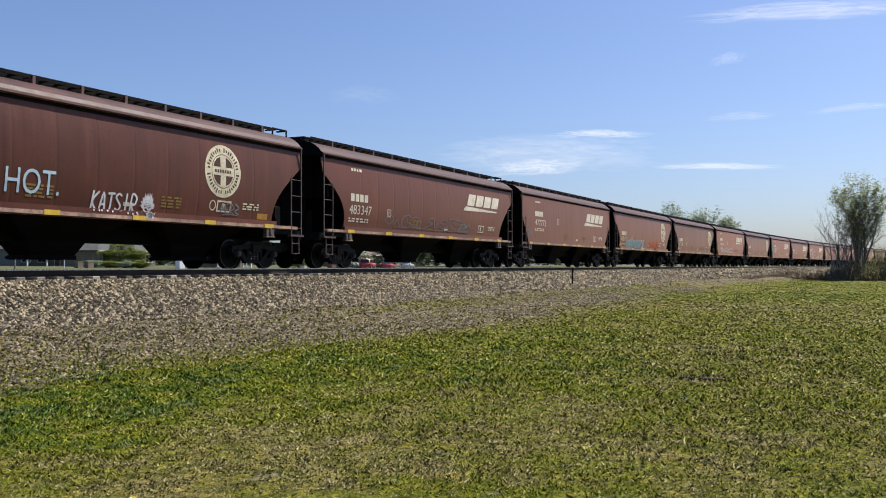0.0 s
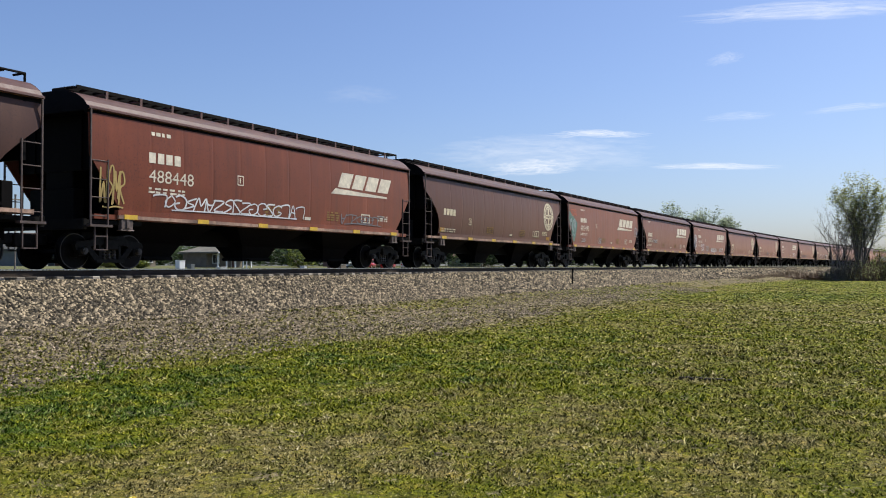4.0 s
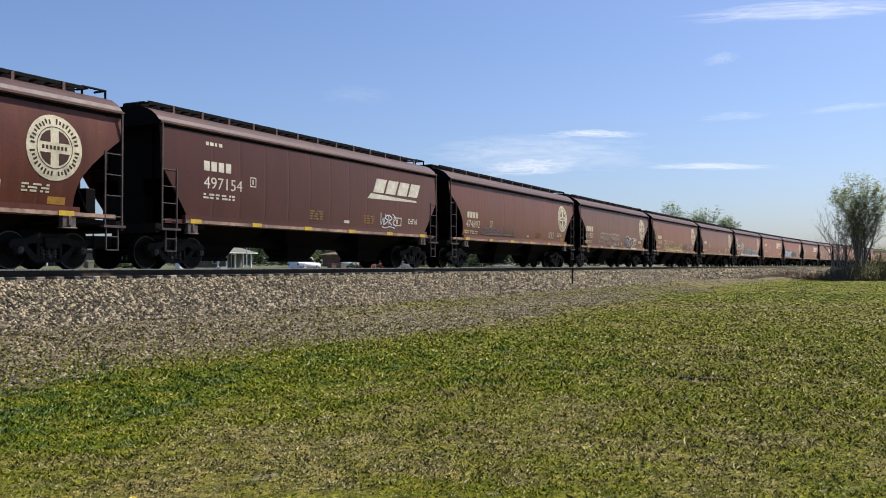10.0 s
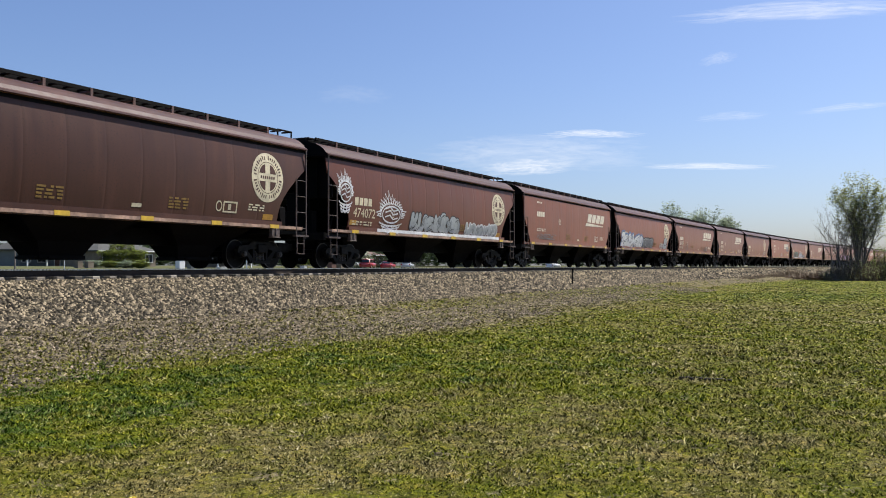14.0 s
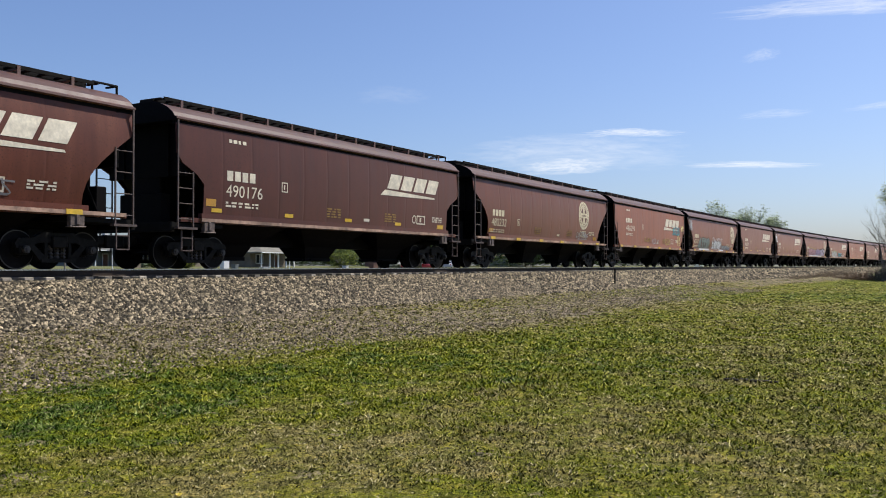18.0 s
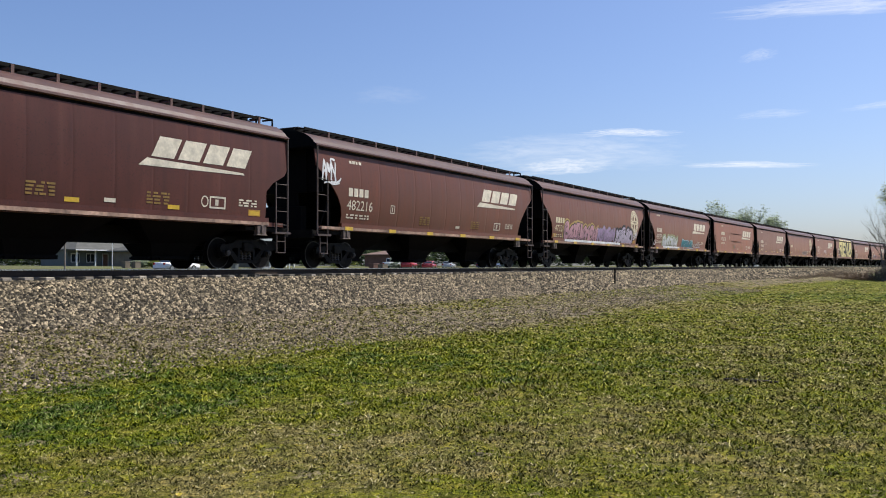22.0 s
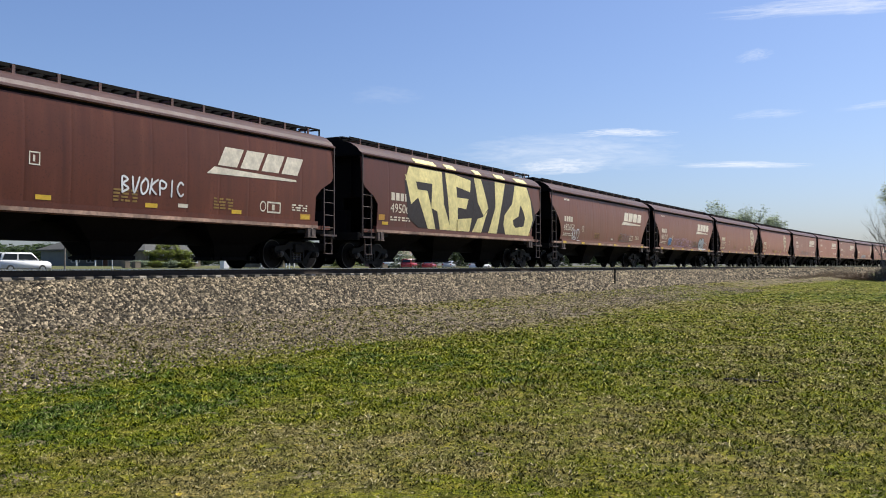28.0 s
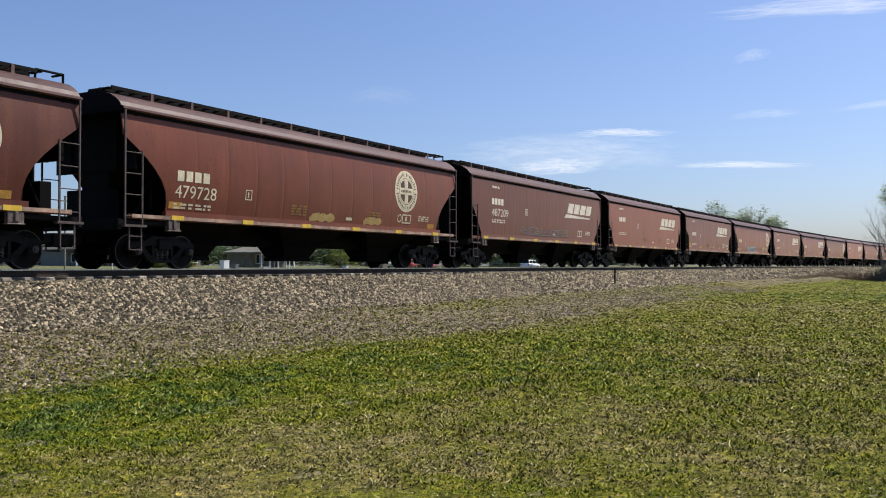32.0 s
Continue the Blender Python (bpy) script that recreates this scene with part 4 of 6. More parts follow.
GLYPHS = [[(-.5, .9), (.3, .95), (.55, .55), (-.35, .15), (.5, -.25), (.35, -.85), (-.6, -.8)], [(-.1, .95), (.1, .2), (-.15, -.95)], [(-.55, .95), (-.6, -.3), (0, -.9), (.55, -.4), (.5, .95)],
          [(-.5, -.95), (-.45, .7), (.1, .95), (.5, .5), (-.2, .05), (.3, -.3), (.6, -.95)], [(.55, .8), (-.3, .9), (-.6, .1), (-.35, -.8), (.5, -.85), (.5, -.1), (0, -.05)], [(-.55, -.9), (-.3, .8), (.1, -.5), (.5, .95), (.55, -.9)],
          [(-.6, .8), (.6, .9), (.05, .7), (0, -.95)], [(.5, .95), (-.5, .6), (.3, .1), (-.55, -.3), (.55, -.9)]]
LOOPS = [[(-.7, -.8), (-.5, .7), (0, .9), (.3, .3), (-.4, -.1), (.5, -.9)], [(.5, .6), (0, .95), (-.6, .3), (-.4, -.7), (.2, -.9), (.6, -.3), (.1, -.1)], [(-.6, .9), (-.5, -.8), (-.1, .2), (.3, -.8), (.6, .9)],
         [(0, -.9), (-.5, 0), (0, .9), (.5, 0), (0, -.9)], [(-.5, -.9), (0, .95), (.4, -.9), (.2, -.1), (-.4, -.1)], [(-.5, .9), (.5, .8), (-.5, -.7), (.7, -.9)], [(-.6, .9), (-.55, -.9), (.5, -.8), (.6, -.5)], [(.6, .9), (-.4, .3), (.4, -.2), (-.6, -.9)]]


def scrawl(car, kind, u0, u1, z0, z1, n, colour, seed, w=0.04, spiky=False):
    """A run of hand-sprayed looping shapes, with a swash under them, that spell nothing."""
    r = random.Random(seed)
    bm = bmesh.new()
    n = max(int(n * 2.2), 3)
    step, mid, hh = (u1 - u0) / n, (z0 + z1) / 2, (z1 - z0) / 2
    for k in range(n):
        cx = u0 + (k + .5) * step
        size = r.uniform(.75, 1.08)
        g = r.choice(GLYPHS if spiky else LOOPS)
        lean = r.uniform(.05, .25)
        fx, fz = r.choice((-1, -1, 1)), r.choice((-1, 1))
        g = [(a * fx, b * fz) for a, b in g]
        pts = [(cx + step * (.95 * a + lean * b * .6 + r.uniform(-.05, .05)), mid + hh * size * (b + r.uniform(-.08, .08))) for a, b in g]
        stroke(bm, pts if spiky else smooth_path(pts), w * r.uniform(.85, 1.15))
    if n > 3:
        stroke(bm, smooth_path([(u0 + (u1 - u0) * q, z0 + hh * r.uniform(-.12, .12)) for q in (.1, .35, .6, .95)]), w * .8)
    mark(car, kind, "graffiti", "", lambda: bm, SPRAY[colour], 0.010, "spray-painted tag")



def fat(bm, pts, w):
    """A thick round-ended painted stroke."""
    stroke(bm, pts, w)
    for p in (pts[0], pts[-1]):
        ring = [(p[0] + w / 2 * math.cos(k * math.pi / 4), p[1] + w / 2 * math.sin(k * math.pi / 4)) for k in range(8)]
        poly(bm, ring)


def piece(car, kind, u0, u1, z0, z1, n, fill, line, seed, glow="", w=0.045, spiky=False):
    """A row of fat jostling shapes with an outline and slits, spelling nothing."""
    r = random.Random(seed)
    body, edge, halo, shine = bmesh.new(), bmesh.new(), bmesh.new(), bmesh.new()
    n = max(int(n * 1.9), n + 1)
    step = (u1 - u0) / n
    for k in range(n):
        cx = u0 + (k + .5 + r.uniform(-.12, .12)) * step
        lo, hi = z0 + r.uniform(0, .06), z1 - (z1 - z0) * r.uniform(0, .22)
        thick = min((hi - lo) * .30, step * .46)
        hw, hh, mid = step * .72 - thick * .2, (hi - lo) / 2 - thick * .45, (lo + hi) / 2
        lean = r.uniform(-.1, .2)
        g = r.choice(GLYPHS)
        flip, turn = r.choice((-1, -1, 1)), r.choice((-1, 1))
        g = [(a * flip, b * turn) for a, b in g]
        if k:               # a limb that runs on into the shape before
            g = [(-1.5, r.uniform(-.8, .8))] + g
        pts = [(cx + hw * (a + r.uniform(-.1, .1)) + lean * b * hh, mid + hh * (b + r.uniform(-.06, .06))) for a, b in g]
        pts = pts if spiky else smooth_path(pts, 3)
        fat(body, pts, thick)
        fat(edge, pts, thick + 2.2 * w)
        for off in (-.22, .2):
            q = [(p[0] + thick * off, p[1] + thick * off * .6) for p in pts[len(pts) // 5:-max(len(pts) // 4, 1)]]
            if len(q) > 2:
                stroke(shine, q[:len(q) * 2 // 3], w * .55)
        if glow:
            fat(halo, pts, thick + .30)
    if glow:
        mark(car, kind, "graffiti_halo", "", lambda: halo, SPRAY[glow], 0.007)
    mark(car, kind, "graffiti_outline", "", lambda: edge, SPRAY[line], 0.010)
    mark(car, kind, "graffiti", "", lambda: body, SPRAY[fill], 0.014, "spray-painted graffiti piece")
    mark(car, kind, "graffiti_detail", "", lambda: shine, SPRAY["grey" if line in ("white", "silver", "sky") else line], 0.017)


def burst(car, kind, cx, cz, rx, rz, colour, seed, w=0.055):
    """A spiky round doodle of white strokes."""
    r = random.Random(seed)
    bm = bmesh.new()
    for k in range(19):
        a = radians(-10 + k * 200 / 18)
        m = r.uniform(.8, 1.3) if 4 < k < 14 else r.uniform(.7, 1.0)
        i, o = (cx + .62 * rx * math.cos(a), cz + .5 * rz * math.sin(a)), (cx + m * rx * math.cos(a), cz + m * rz * math.sin(a))
        side = (-math.sin(a) * rx * .1, math.cos(a) * rz * .1)
        stroke(bm, [(i[0] - side[0], i[1] - side[1]), o, (i[0] + side[0], i[1] + side[1])], w)
    stroke(bm, arc(cx, cz - .05 * rz, .55 * rx, .45 * rz, 0, 360, 20), w)
    for dz in (-.2, .05, .25):
        stroke(bm, [(cx - .38 * rx, cz + dz * rz), (cx - .1 * rx, cz + (dz + .12) * rz), (cx + .12 * rx, cz + (dz - .1) * rz), (cx + .4 * rx, cz + dz * rz)], w)
    for k in range(3):
        stroke(bm, arc(cx, cz - (.45 + .16 * k) * rz, (.7 - .12 * k) * rx, .2 * rz, 190, 350, 8), w)
    for dx in (-.4, -.1, .2):
        stroke(bm, arc(cx + (dx + .1) * rx, cz - .85 * rz, .16 * rx, .2 * rz, 0, 360, 8), w)
    mark(car, kind, "graffiti", "", lambda: bm, SPRAY[colour], 0.012, "white spiky spray doodle")


# strokes of hand-painted capitals in a box one wide and two high
CAPITALS = {"A": [[(-.5, -1), (0, 1), (.5, -1)], [(-.3, -.3), (.3, -.3)]], "B": [[(-.4, -1), (-.45, 1), (.35, .7), (-.35, .1), (.45, -.45), (-.45, -1)]], "C": [[(.45, .7), (0, 1), (-.5, 0), (0, -1), (.45, -.7)]],
            "E": [[(.45, .95), (-.45, 1), (-.45, -1), (.45, -.95)], [(-.45, 0), (.3, .05)]], "F": [[(.5, 1), (-.45, .95), (-.45, -1)], [(-.45, 0), (.3, .05)]], "I": [[(0, 1), (.03, -1)]], "K": [[(-.45, 1), (-.45, -1)], [(.45, 1), (-.4, 0), (.5, -1)]]}
CAPITALS.update({"L": [[(-.4, 1), (-.45, -1), (.45, -.95)]], "O": [[(0, 1), (-.5, .3), (-.4, -.6), (0, -1), (.45, -.5), (.45, .5), (0, 1)]], "P": [[(-.4, -1), (-.45, 1), (.45, .7), (.3, 0), (-.4, -.05)]], "R": [[(-.4, -1), (-.45, 1), (.45, .7), (.3, 0), (-.35, -.05), (.5, -1)]],
            "S": [[(.45, .8), (0, 1), (-.45, .5), (.4, -.4), (0, -1), (-.45, -.8)]], "T": [[(-.5, .95), (.5, 1)], [(0, 1), (.02, -1)]], "U": [[(-.45, 1), (-.45, -.5), (0, -1), (.45, -.5), (.45, 1)]], "V": [[(-.5, 1), (0, -1), (.5, 1)]]})


def letter_paths(word, u0, u1, z0, z1, seed, rounded=True):
    """Each stroke of a hand-painted word between two places along the side and two heights."""
    r = random.Random(seed)
    step, hh = (u1 - u0) / len(word), (z1 - z0) / 2
    for k, ch in enumerate(word):
        cx, cz, size, lean = u0 + (k + .5) * step, (z0 + z1) / 2 + hh * r.uniform(-.08, .08), r.uniform(.82, 1.0), r.uniform(-.02, .12)
        for line in CAPITALS[ch]:
            pts = [(cx + step * (.72 * a + lean * b), cz + hh * size * b) for a, b in line]
            yield smooth_path(pts, 4) if rounded and len(pts) > 2 else pts


def lettered(i, word, u0, u1, z0, z1, colour, seed, w=.05):
    """A word sprayed in single strokes."""
    bm = bmesh.new()
    for p in letter_paths(word, u0, u1, z0, z1, seed):
        fat(bm, p, w)
    mark(CARS[i], ROSTER[i][0], "graffiti", "", lambda: bm, SPRAY[colour], 0.012, "hand-sprayed word")


def outlined(i, word, u0, u1, z0, z1, fill, line, seed, thick=.2, w=.045):
    """Fat letters with an outline; with no fill the car's paint shows inside."""
    edge, body, core = bmesh.new(), bmesh.new(), bmesh.new()
    for p in letter_paths(word, u0, u1, z0, z1, seed):
        fat(edge, p, thick + 2 * w)
        fat(body, p, thick)
        stroke(core, [(a + thick * .18, b + thick * .1) for a, b in p[len(p) // 4:]], w * .5)
    kind = ROSTER[i][0]
    mark(CARS[i], kind, "graffiti_outline", "", lambda: edge, SPRAY[line], 0.010)
    mark(CARS[i], kind, "graffiti", "", lambda: body, SPRAY[fill] if fill else PAINT[ROSTER[i][1]], 0.014, "fat outlined graffiti letters")
    if fill:
        mark(CARS[i], kind, "graffiti_detail", "", lambda: core, SPRAY[line], 0.017)


def oversprayed(i, *spans):
    """Paint that ran over onto the sill below a piece."""
    bm = bmesh.new()
    for a, b, z, h in spans:
        bar(bm, a, z, b - a, h)
    mark(CARS[i], ROSTER[i][0], "overspray", "", lambda: bm, SPRAY["white"], 0.014, "white overspray on the sill")


def paint_car(i, jobs):
    car, kind = CARS[i], ROSTER[i][0]
    for job in jobs:
        (scrawl if job[0] == "tag" else piece)(car, kind, *job[1:])


mark(CARS[0], "round", "graffiti", "", lambda: shifted(text_bm("HOT.", 0.58, 1.45), -2.55, 1.74), SPRAY["sky"], 0.010, "pale blue hand-sprayed word")
burst(CARS[0], "round", 1.72, 1.66, .26, .30, "white", 12, .045)
lettered(0, "KATSIR", -.15, 1.35, 1.44, 1.95, "white", 11, .055)
paint_car(0, [ ("tag", 4.6, 5.4, 1.6, 1.95, 2, "grey", 13)])
paint_car(1, [("tag", -4.2, 3.2, 1.62, 2.15, 5, "grey", 14, .03), ("tag", 2.2, 3.4, 1.6, 2.0, 2, "grey", 15, .05)])
paint_car(2, [("tag", -7.2, -6.6, 1.62, 2.1, 1, "grey", 16)])
paint_car(3, [("fill", -5.3, -3.2, 1.36, 2.12, 3, "teal", "silver", 17), ("fill", -3.0, -1.4, 1.36, 2.08, 3, "teal", "silver", 18), ("tag", -1.5, -.6, 1.4, 2.1, 2, "white", 19),
              ("fill", 1.2, 4.0, 1.40, 2.12, 4, "orange", "orange", 20)])
paint_car(5, [("tag", -5.9, .8, 1.6, 2.05, 8, "white", 21, .045), ("tag", -7.7, -6.9, 1.6, 2.6, 2, "gold", 22, .05), ("tag", 3, 6, 1.6, 1.95, 4, "grey", 23)])
poly_bm = poly(bmesh.new(), [(-7.9, 2.95), (-7.75, 3.45), (-6.3, 2.75), (-6.75, 1.6), (-7.0, 1.6)])
mark(CARS[7], "slant", "graffiti", "", lambda: poly_bm, SPRAY["green"], 0.009, "dark green sprayed patch at the corner")
paint_car(7, [("tag", -7.7, -6.7, 2.0, 3.1, 2, "silver", 24), ("tag", -7.5, -6.4, 3.2, 3.6, 3, "orange", 25, .03), ("tag", -5.6, -4.6, 1.6, 1.85, 2, "silver", 26, .03), ("tag", -2.1, -1.2, 1.58, 2.0, 2, "silver", 126, .03), ("tag", 7.0, 7.8, 2.3, 3.0, 2, "silver", 27)])
paint_car(8, [("tag", -5.3, -3.9, 2.0, 2.25, 4, "silver", 28, .03)])
paint_car(9, [("tag", -7.7, -6.7, 1.7, 3.2, 3, "white", 29, .05, True), ("tag", -4.6, -3.3, 1.6, 2.3, 3, "white", 30, .045, True), ("tag", -2.4, -1.2, 1.6, 2.15, 2, "silver", 31, .05),
              ("tag", -.2, 2.6, 1.55, 1.95, 5, "white", 32, .05), ("tag", 4.0, 6.0, 1.6, 1.95, 3, "silver", 33, .04)])
paint_car(11, [("tag", -1.2, .2, 1.6, 2.1, 3, "grey", 34, .05)])
paint_car(12, [("tag", 3.4, 4.6, 1.58, 2.15, 2, "white", 35, .045)])
paint_car(13, [("tag", -5.0, -.6, 1.62, 1.95, 5, "grey", 36, .05, True)])
outlined(14, "FAUER", -4.2, .5, 1.44, 2.2, "", "white", 37, .22, .035)
outlined(14, "R", 1.95, 2.95, 1.42, 2.15, "black", "white", 38, .2, .06)
paint_car(14, [("tag", 3.0, 4.8, 1.4, 2.25, 2, "white", 39, .075, True)])
paint_car(15, [("tag", -4.6, -1.1, 1.45, 2.35, 3, "cream", 40, .05, True), ("tag", -1.0, 2.3, 1.42, 2.15, 3, "cream", 140, .05, True), ("tag", -4.4, 2.2, 1.42, 1.75, 5, "cream", 141, .04), ("tag", -7.7, -6.9, 2.2, 3.4, 2, "gold", 41, .05, True), ("tag", 3.0, 5.4, 1.6, 2.15, 3, "grey", 42, .05)])
paint_car(17, [
               ("fill", -2.5, 2.1, 1.48, 2.4, 5, "silver", "black", 46), ("fill", 2.6, 6.3, 1.46, 2.15, 4, "silver", "white", 47)])
burst(CARS[17], "round", -4.05, 2.12, 1.25, .72, "white", 44)
burst(CARS[17], "round", -7.35, 2.75, .62, .72, "white", 45, .05)
oversprayed(17, (-5.2, 6.4, 1.372, .125))
oversprayed(27, (-5.6, 3.4, 1.372, .12))
oversprayed(28, (-5.4, -1.2, 1.372, .12))
paint_car(18, [("tag", -6.0, -3.0, 1.6, 1.9, 3, "grey", 48)])
paint_car(19, [("fill", -6.9, -1.3, 1.46, 2.62, 4, "white", "grey", 49, "blue", .06), ("fill", -1.0, 2.1, 1.55, 2.3, 4, "grey", "silver", 50, "black"), 
               ("tag", 4.4, 5.3, 1.5, 2.0, 2, "white", 52, .05)])
for dx, dz, rx, rz in ((0, 0, .62, .36), (.05, .42, .5, .3)):      # a rounded dome over a broad brim
    for name, colour, k, proud in (("graffiti_outline", "black", 1.14, .010), ("graffiti", "silver", 1.0, .014)):
        mark(CARS[19], "round", name, "", lambda: poly(bmesh.new(), arc(6.0 + dx, 1.72 + dz, rx * k, rz * k, 0, 348, 28)), SPRAY[colour], proud + dz * .01)
oversprayed(19, (5.4, 6.7, 1.372, .14))
paint_car(20, [("tag", -4.6, -3.4, 1.6, 2.0, 2, "grey", 53), ("tag", 3.6, 5.2, 1.6, 1.95, 3, "grey", 54)])
paint_car(22, [("tag", 3.6, 5.4, 1.55, 1.95, 3, "silver", 55)])
paint_car(23, [("tag", 4.7, 6.7, 2.35, 2.95, 4, "aqua", 56, .08, True), ("tag", -2.1, -1.0, 1.62, 2.0, 1, "gold", 57, .03), ("tag", -.2, 1.3, 1.6, 1.95, 2, "silver", 157, .03), ("tag", 2.8, 4.2, 1.6, 2.05, 3, "gold", 58, .04), ("tag", 6.0, 6.9, 1.6, 2.35, 2, "cream", 59, .05),
               ("tag", 7.1, 7.7, 2.7, 3.1, 2, "cream", 60, .05)])
paint_car(24, [("fill", -1.0, 2.2, 1.42, 2.35, 4, "white", "grey", 62, "", .05, True), ("tag", -1.2, 2.4, 1.5, 2.55, 5, "white", 162, .05, True), ("fill", 2.3, 5.4, 1.46, 1.9, 5, "silver", "grey", 63), ("tag", -8.2, -7.3, 2.9, 3.75, 3, "silver", 64, .05)])
outlined(24, "ATOR", -5.4, -2.0, 1.46, 2.28, "lichen", "black", 61, .34, .05)
oversprayed(24, (-5.6, -2.3, 1.372, .12), (1.0, 2.6, 1.372, .12))
paint_car(26, [("tag", -8.2, -7.2, 2.8, 3.6, 2, "white", 65, .07)])
paint_car(27, [("fill", -5.4, -.5, 1.40, 2.55, 5, "pink", "black", 66, "gold", .05), ("fill", -.4, 2.6, 1.42, 2.5, 4, "purple", "grey", 67), ("fill", 2.6, 6.1, 1.40, 2.5, 3, "mauve", "black", 68, "black"), ("tag", 6.3, 7.0, 1.75, 2.35, 1, "white", 69, .06)])
paint_car(28, [("fill", -5.4, -1.4, 1.38, 2.3, 5, "white", "olive", 70, "olive", .07), ("fill", -.2, 2.9, 1.42, 2.1, 4, "aqua", "sky", 71), ("tag", 3.1, 5.4, 1.55, 1.85, 4, "white", 72, .04), ("tag", -7.3, -6.8, 1.5, 1.95, 1, "white", 73)])
mark(CARS[29], "slant", "graffiti", "", lambda: shifted(text_bm("BAD", 0.34, 0.75), -0.7, 1.70), SPRAY["grey"], 0.010, "small grey hand-sprayed word")
for z in (2.36, 3.06):
    part("rib", boxes((-1.9, 2.3, -1.63, -1.59, z, z + .05)), PAINT["red"], CARS[29])
paint_car(31, [("tag", 1.0, 4.2, 1.55, 2.0, 5, "silver", 74, .045)])
lettered(32, "BVOKPIC", -1.0, 1.1, 1.88, 2.3, "white", 75, .055)
paint_car(34, [("tag", -5.6, -4.5, 1.5, 2.15, 3, "white", 76, .05), ("tag", 2.5, 4.5, 1.6, 2.1, 4, "grey", 77, .03)])
paint_car(35, [("fill", -5.0, -4.2, 1.58, 2.2, 1, "blue", "sky", 78), ("tag", -3.6, 1.4, 1.5, 2.15, 6, "purple", 79, .04),  ("tag", 1.6, 3.2, 1.6, 2.0, 3, "grey", 81)])
outlined(35, "OB", 3.6, 5.3, 1.44, 2.12, "silver", "black", 80, .36, .06)
oversprayed(35, (3.3, 5.5, 1.38, .1))
paint_car(37, [("tag", 2.0, 3.0, 1.55, 1.75, 1, "gold", 82, .14), ("tag", -1.0, .2, 1.55, 1.75, 1, "gold", 83, .14)])
paint_car(38, [("tag", -3.0, 3.0, 1.6, 1.95, 5, "grey", 84)])
paint_car(41, [("fill", -3.0, 1.0, 1.42, 2.0, 4, "silver", "white", 85)])


def big_letters(car, kind):
    """Four huge cream letters from bottom to top of the sheet."""
    bm = bmesh.new()
    for pts in ([(-4.9, 3.3), (-4.6, 3.84), (-2.1, 3.84), (-2.1, 3.3)], [(-4.9, 3.5), (-4.2, 3.42), (-3.9, 2.75), (-4.5, 2.4)], [(-4.2, 3.0), (-3.3, 3.0), (-2.6, 1.52), (-3.2, 1.52)],
                [(-2.9, 3.4), (-2.1, 3.4), (-2.0, 2.6), (-2.4, 2.2), (-3.0, 2.35)], [(-2.6, 2.45), (-2.0, 2.55), (-1.35, 1.52), (-2.25, 1.52)],
                [(-1.85, 3.84), (-1.0, 3.84), (-0.75, 1.52), (-1.45, 1.52)], [(-1.1, 3.84), (0.35, 3.7), (0.25, 3.2), (-1.0, 3.35)], [(-1.0, 2.9), (0.1, 2.9), (-0.1, 2.45), (-1.0, 2.5)], [(-0.9, 2.0), (0.4, 2.1), (0.25, 1.52), (-0.9, 1.52)],
                [(0.65, 3.84), (1.32, 3.84), (1.95, 2.6), (1.5, 2.25), (0.95, 2.8)], [(0.95, 2.1), (1.45, 2.2), (1.9, 2.5), (1.6, 2.0), (1.35, 1.52), (0.5, 1.52)], [(2.65, 3.84), (3.7, 3.84), (3.2, 2.6), (2.85, 1.52), (2.0, 1.52), (2.65, 2.7)]):
        poly(bm, pts)
    rim = [(4.75, 3.84), (6.1, 3.84), (6.5, 3.2), (6.75, 2.3), (6.3, 1.52), (3.75, 1.52), (3.5, 1.95), (3.6, 2.4), (4.4, 2.95)]
    eye = [(5.3, 2.9), (5.4, 2.9), (5.65, 2.65), (5.85, 2.35), (5.7, 1.95), (4.8, 1.85), (4.55, 2.0), (4.5, 2.2), (5.1, 2.4)]
    for k in range(9):
        poly(bm, [rim[k], rim[(k + 1) % 9], eye[(k + 1) % 9], eye[k]])
    mark(car, kind, "graffiti", "", lambda: bm, SPRAY["cream"], 0.011, "huge cream roller-painted letters")
    sh = bmesh.new()
    poly(sh, [(-4.7, 1.9), (-3.9, 1.55), (.55, 1.55), (.55, 3.82), (-4.4, 3.82), (-4.95, 3.3)])
    poly(sh, [(.56, 1.55), (6.35, 1.55), (7.1, 2.45), (6.25, 3.82), (.56, 3.82)])
    mark(car, kind, "graffiti_shadow", "", lambda: sh, SPRAY["soot"], 0.008)
    for x, w in ((-4.2, 1.6), (-1.8, .8), (.65, .65), (2.7, .95), (4.8, 1.25)):
        part("roof_paint", prism(bmesh.new(), [(-1.612, 4.0), (-1.597, 4.05), (-1.51, 4.112), (-1.43, 4.2), (-1.40, 4.19), (-1.5, 4.08), (-1.58, 4.0)], "x", x, x + w), SPRAY["cream"], car)


big_letters(CARS[33], "step")


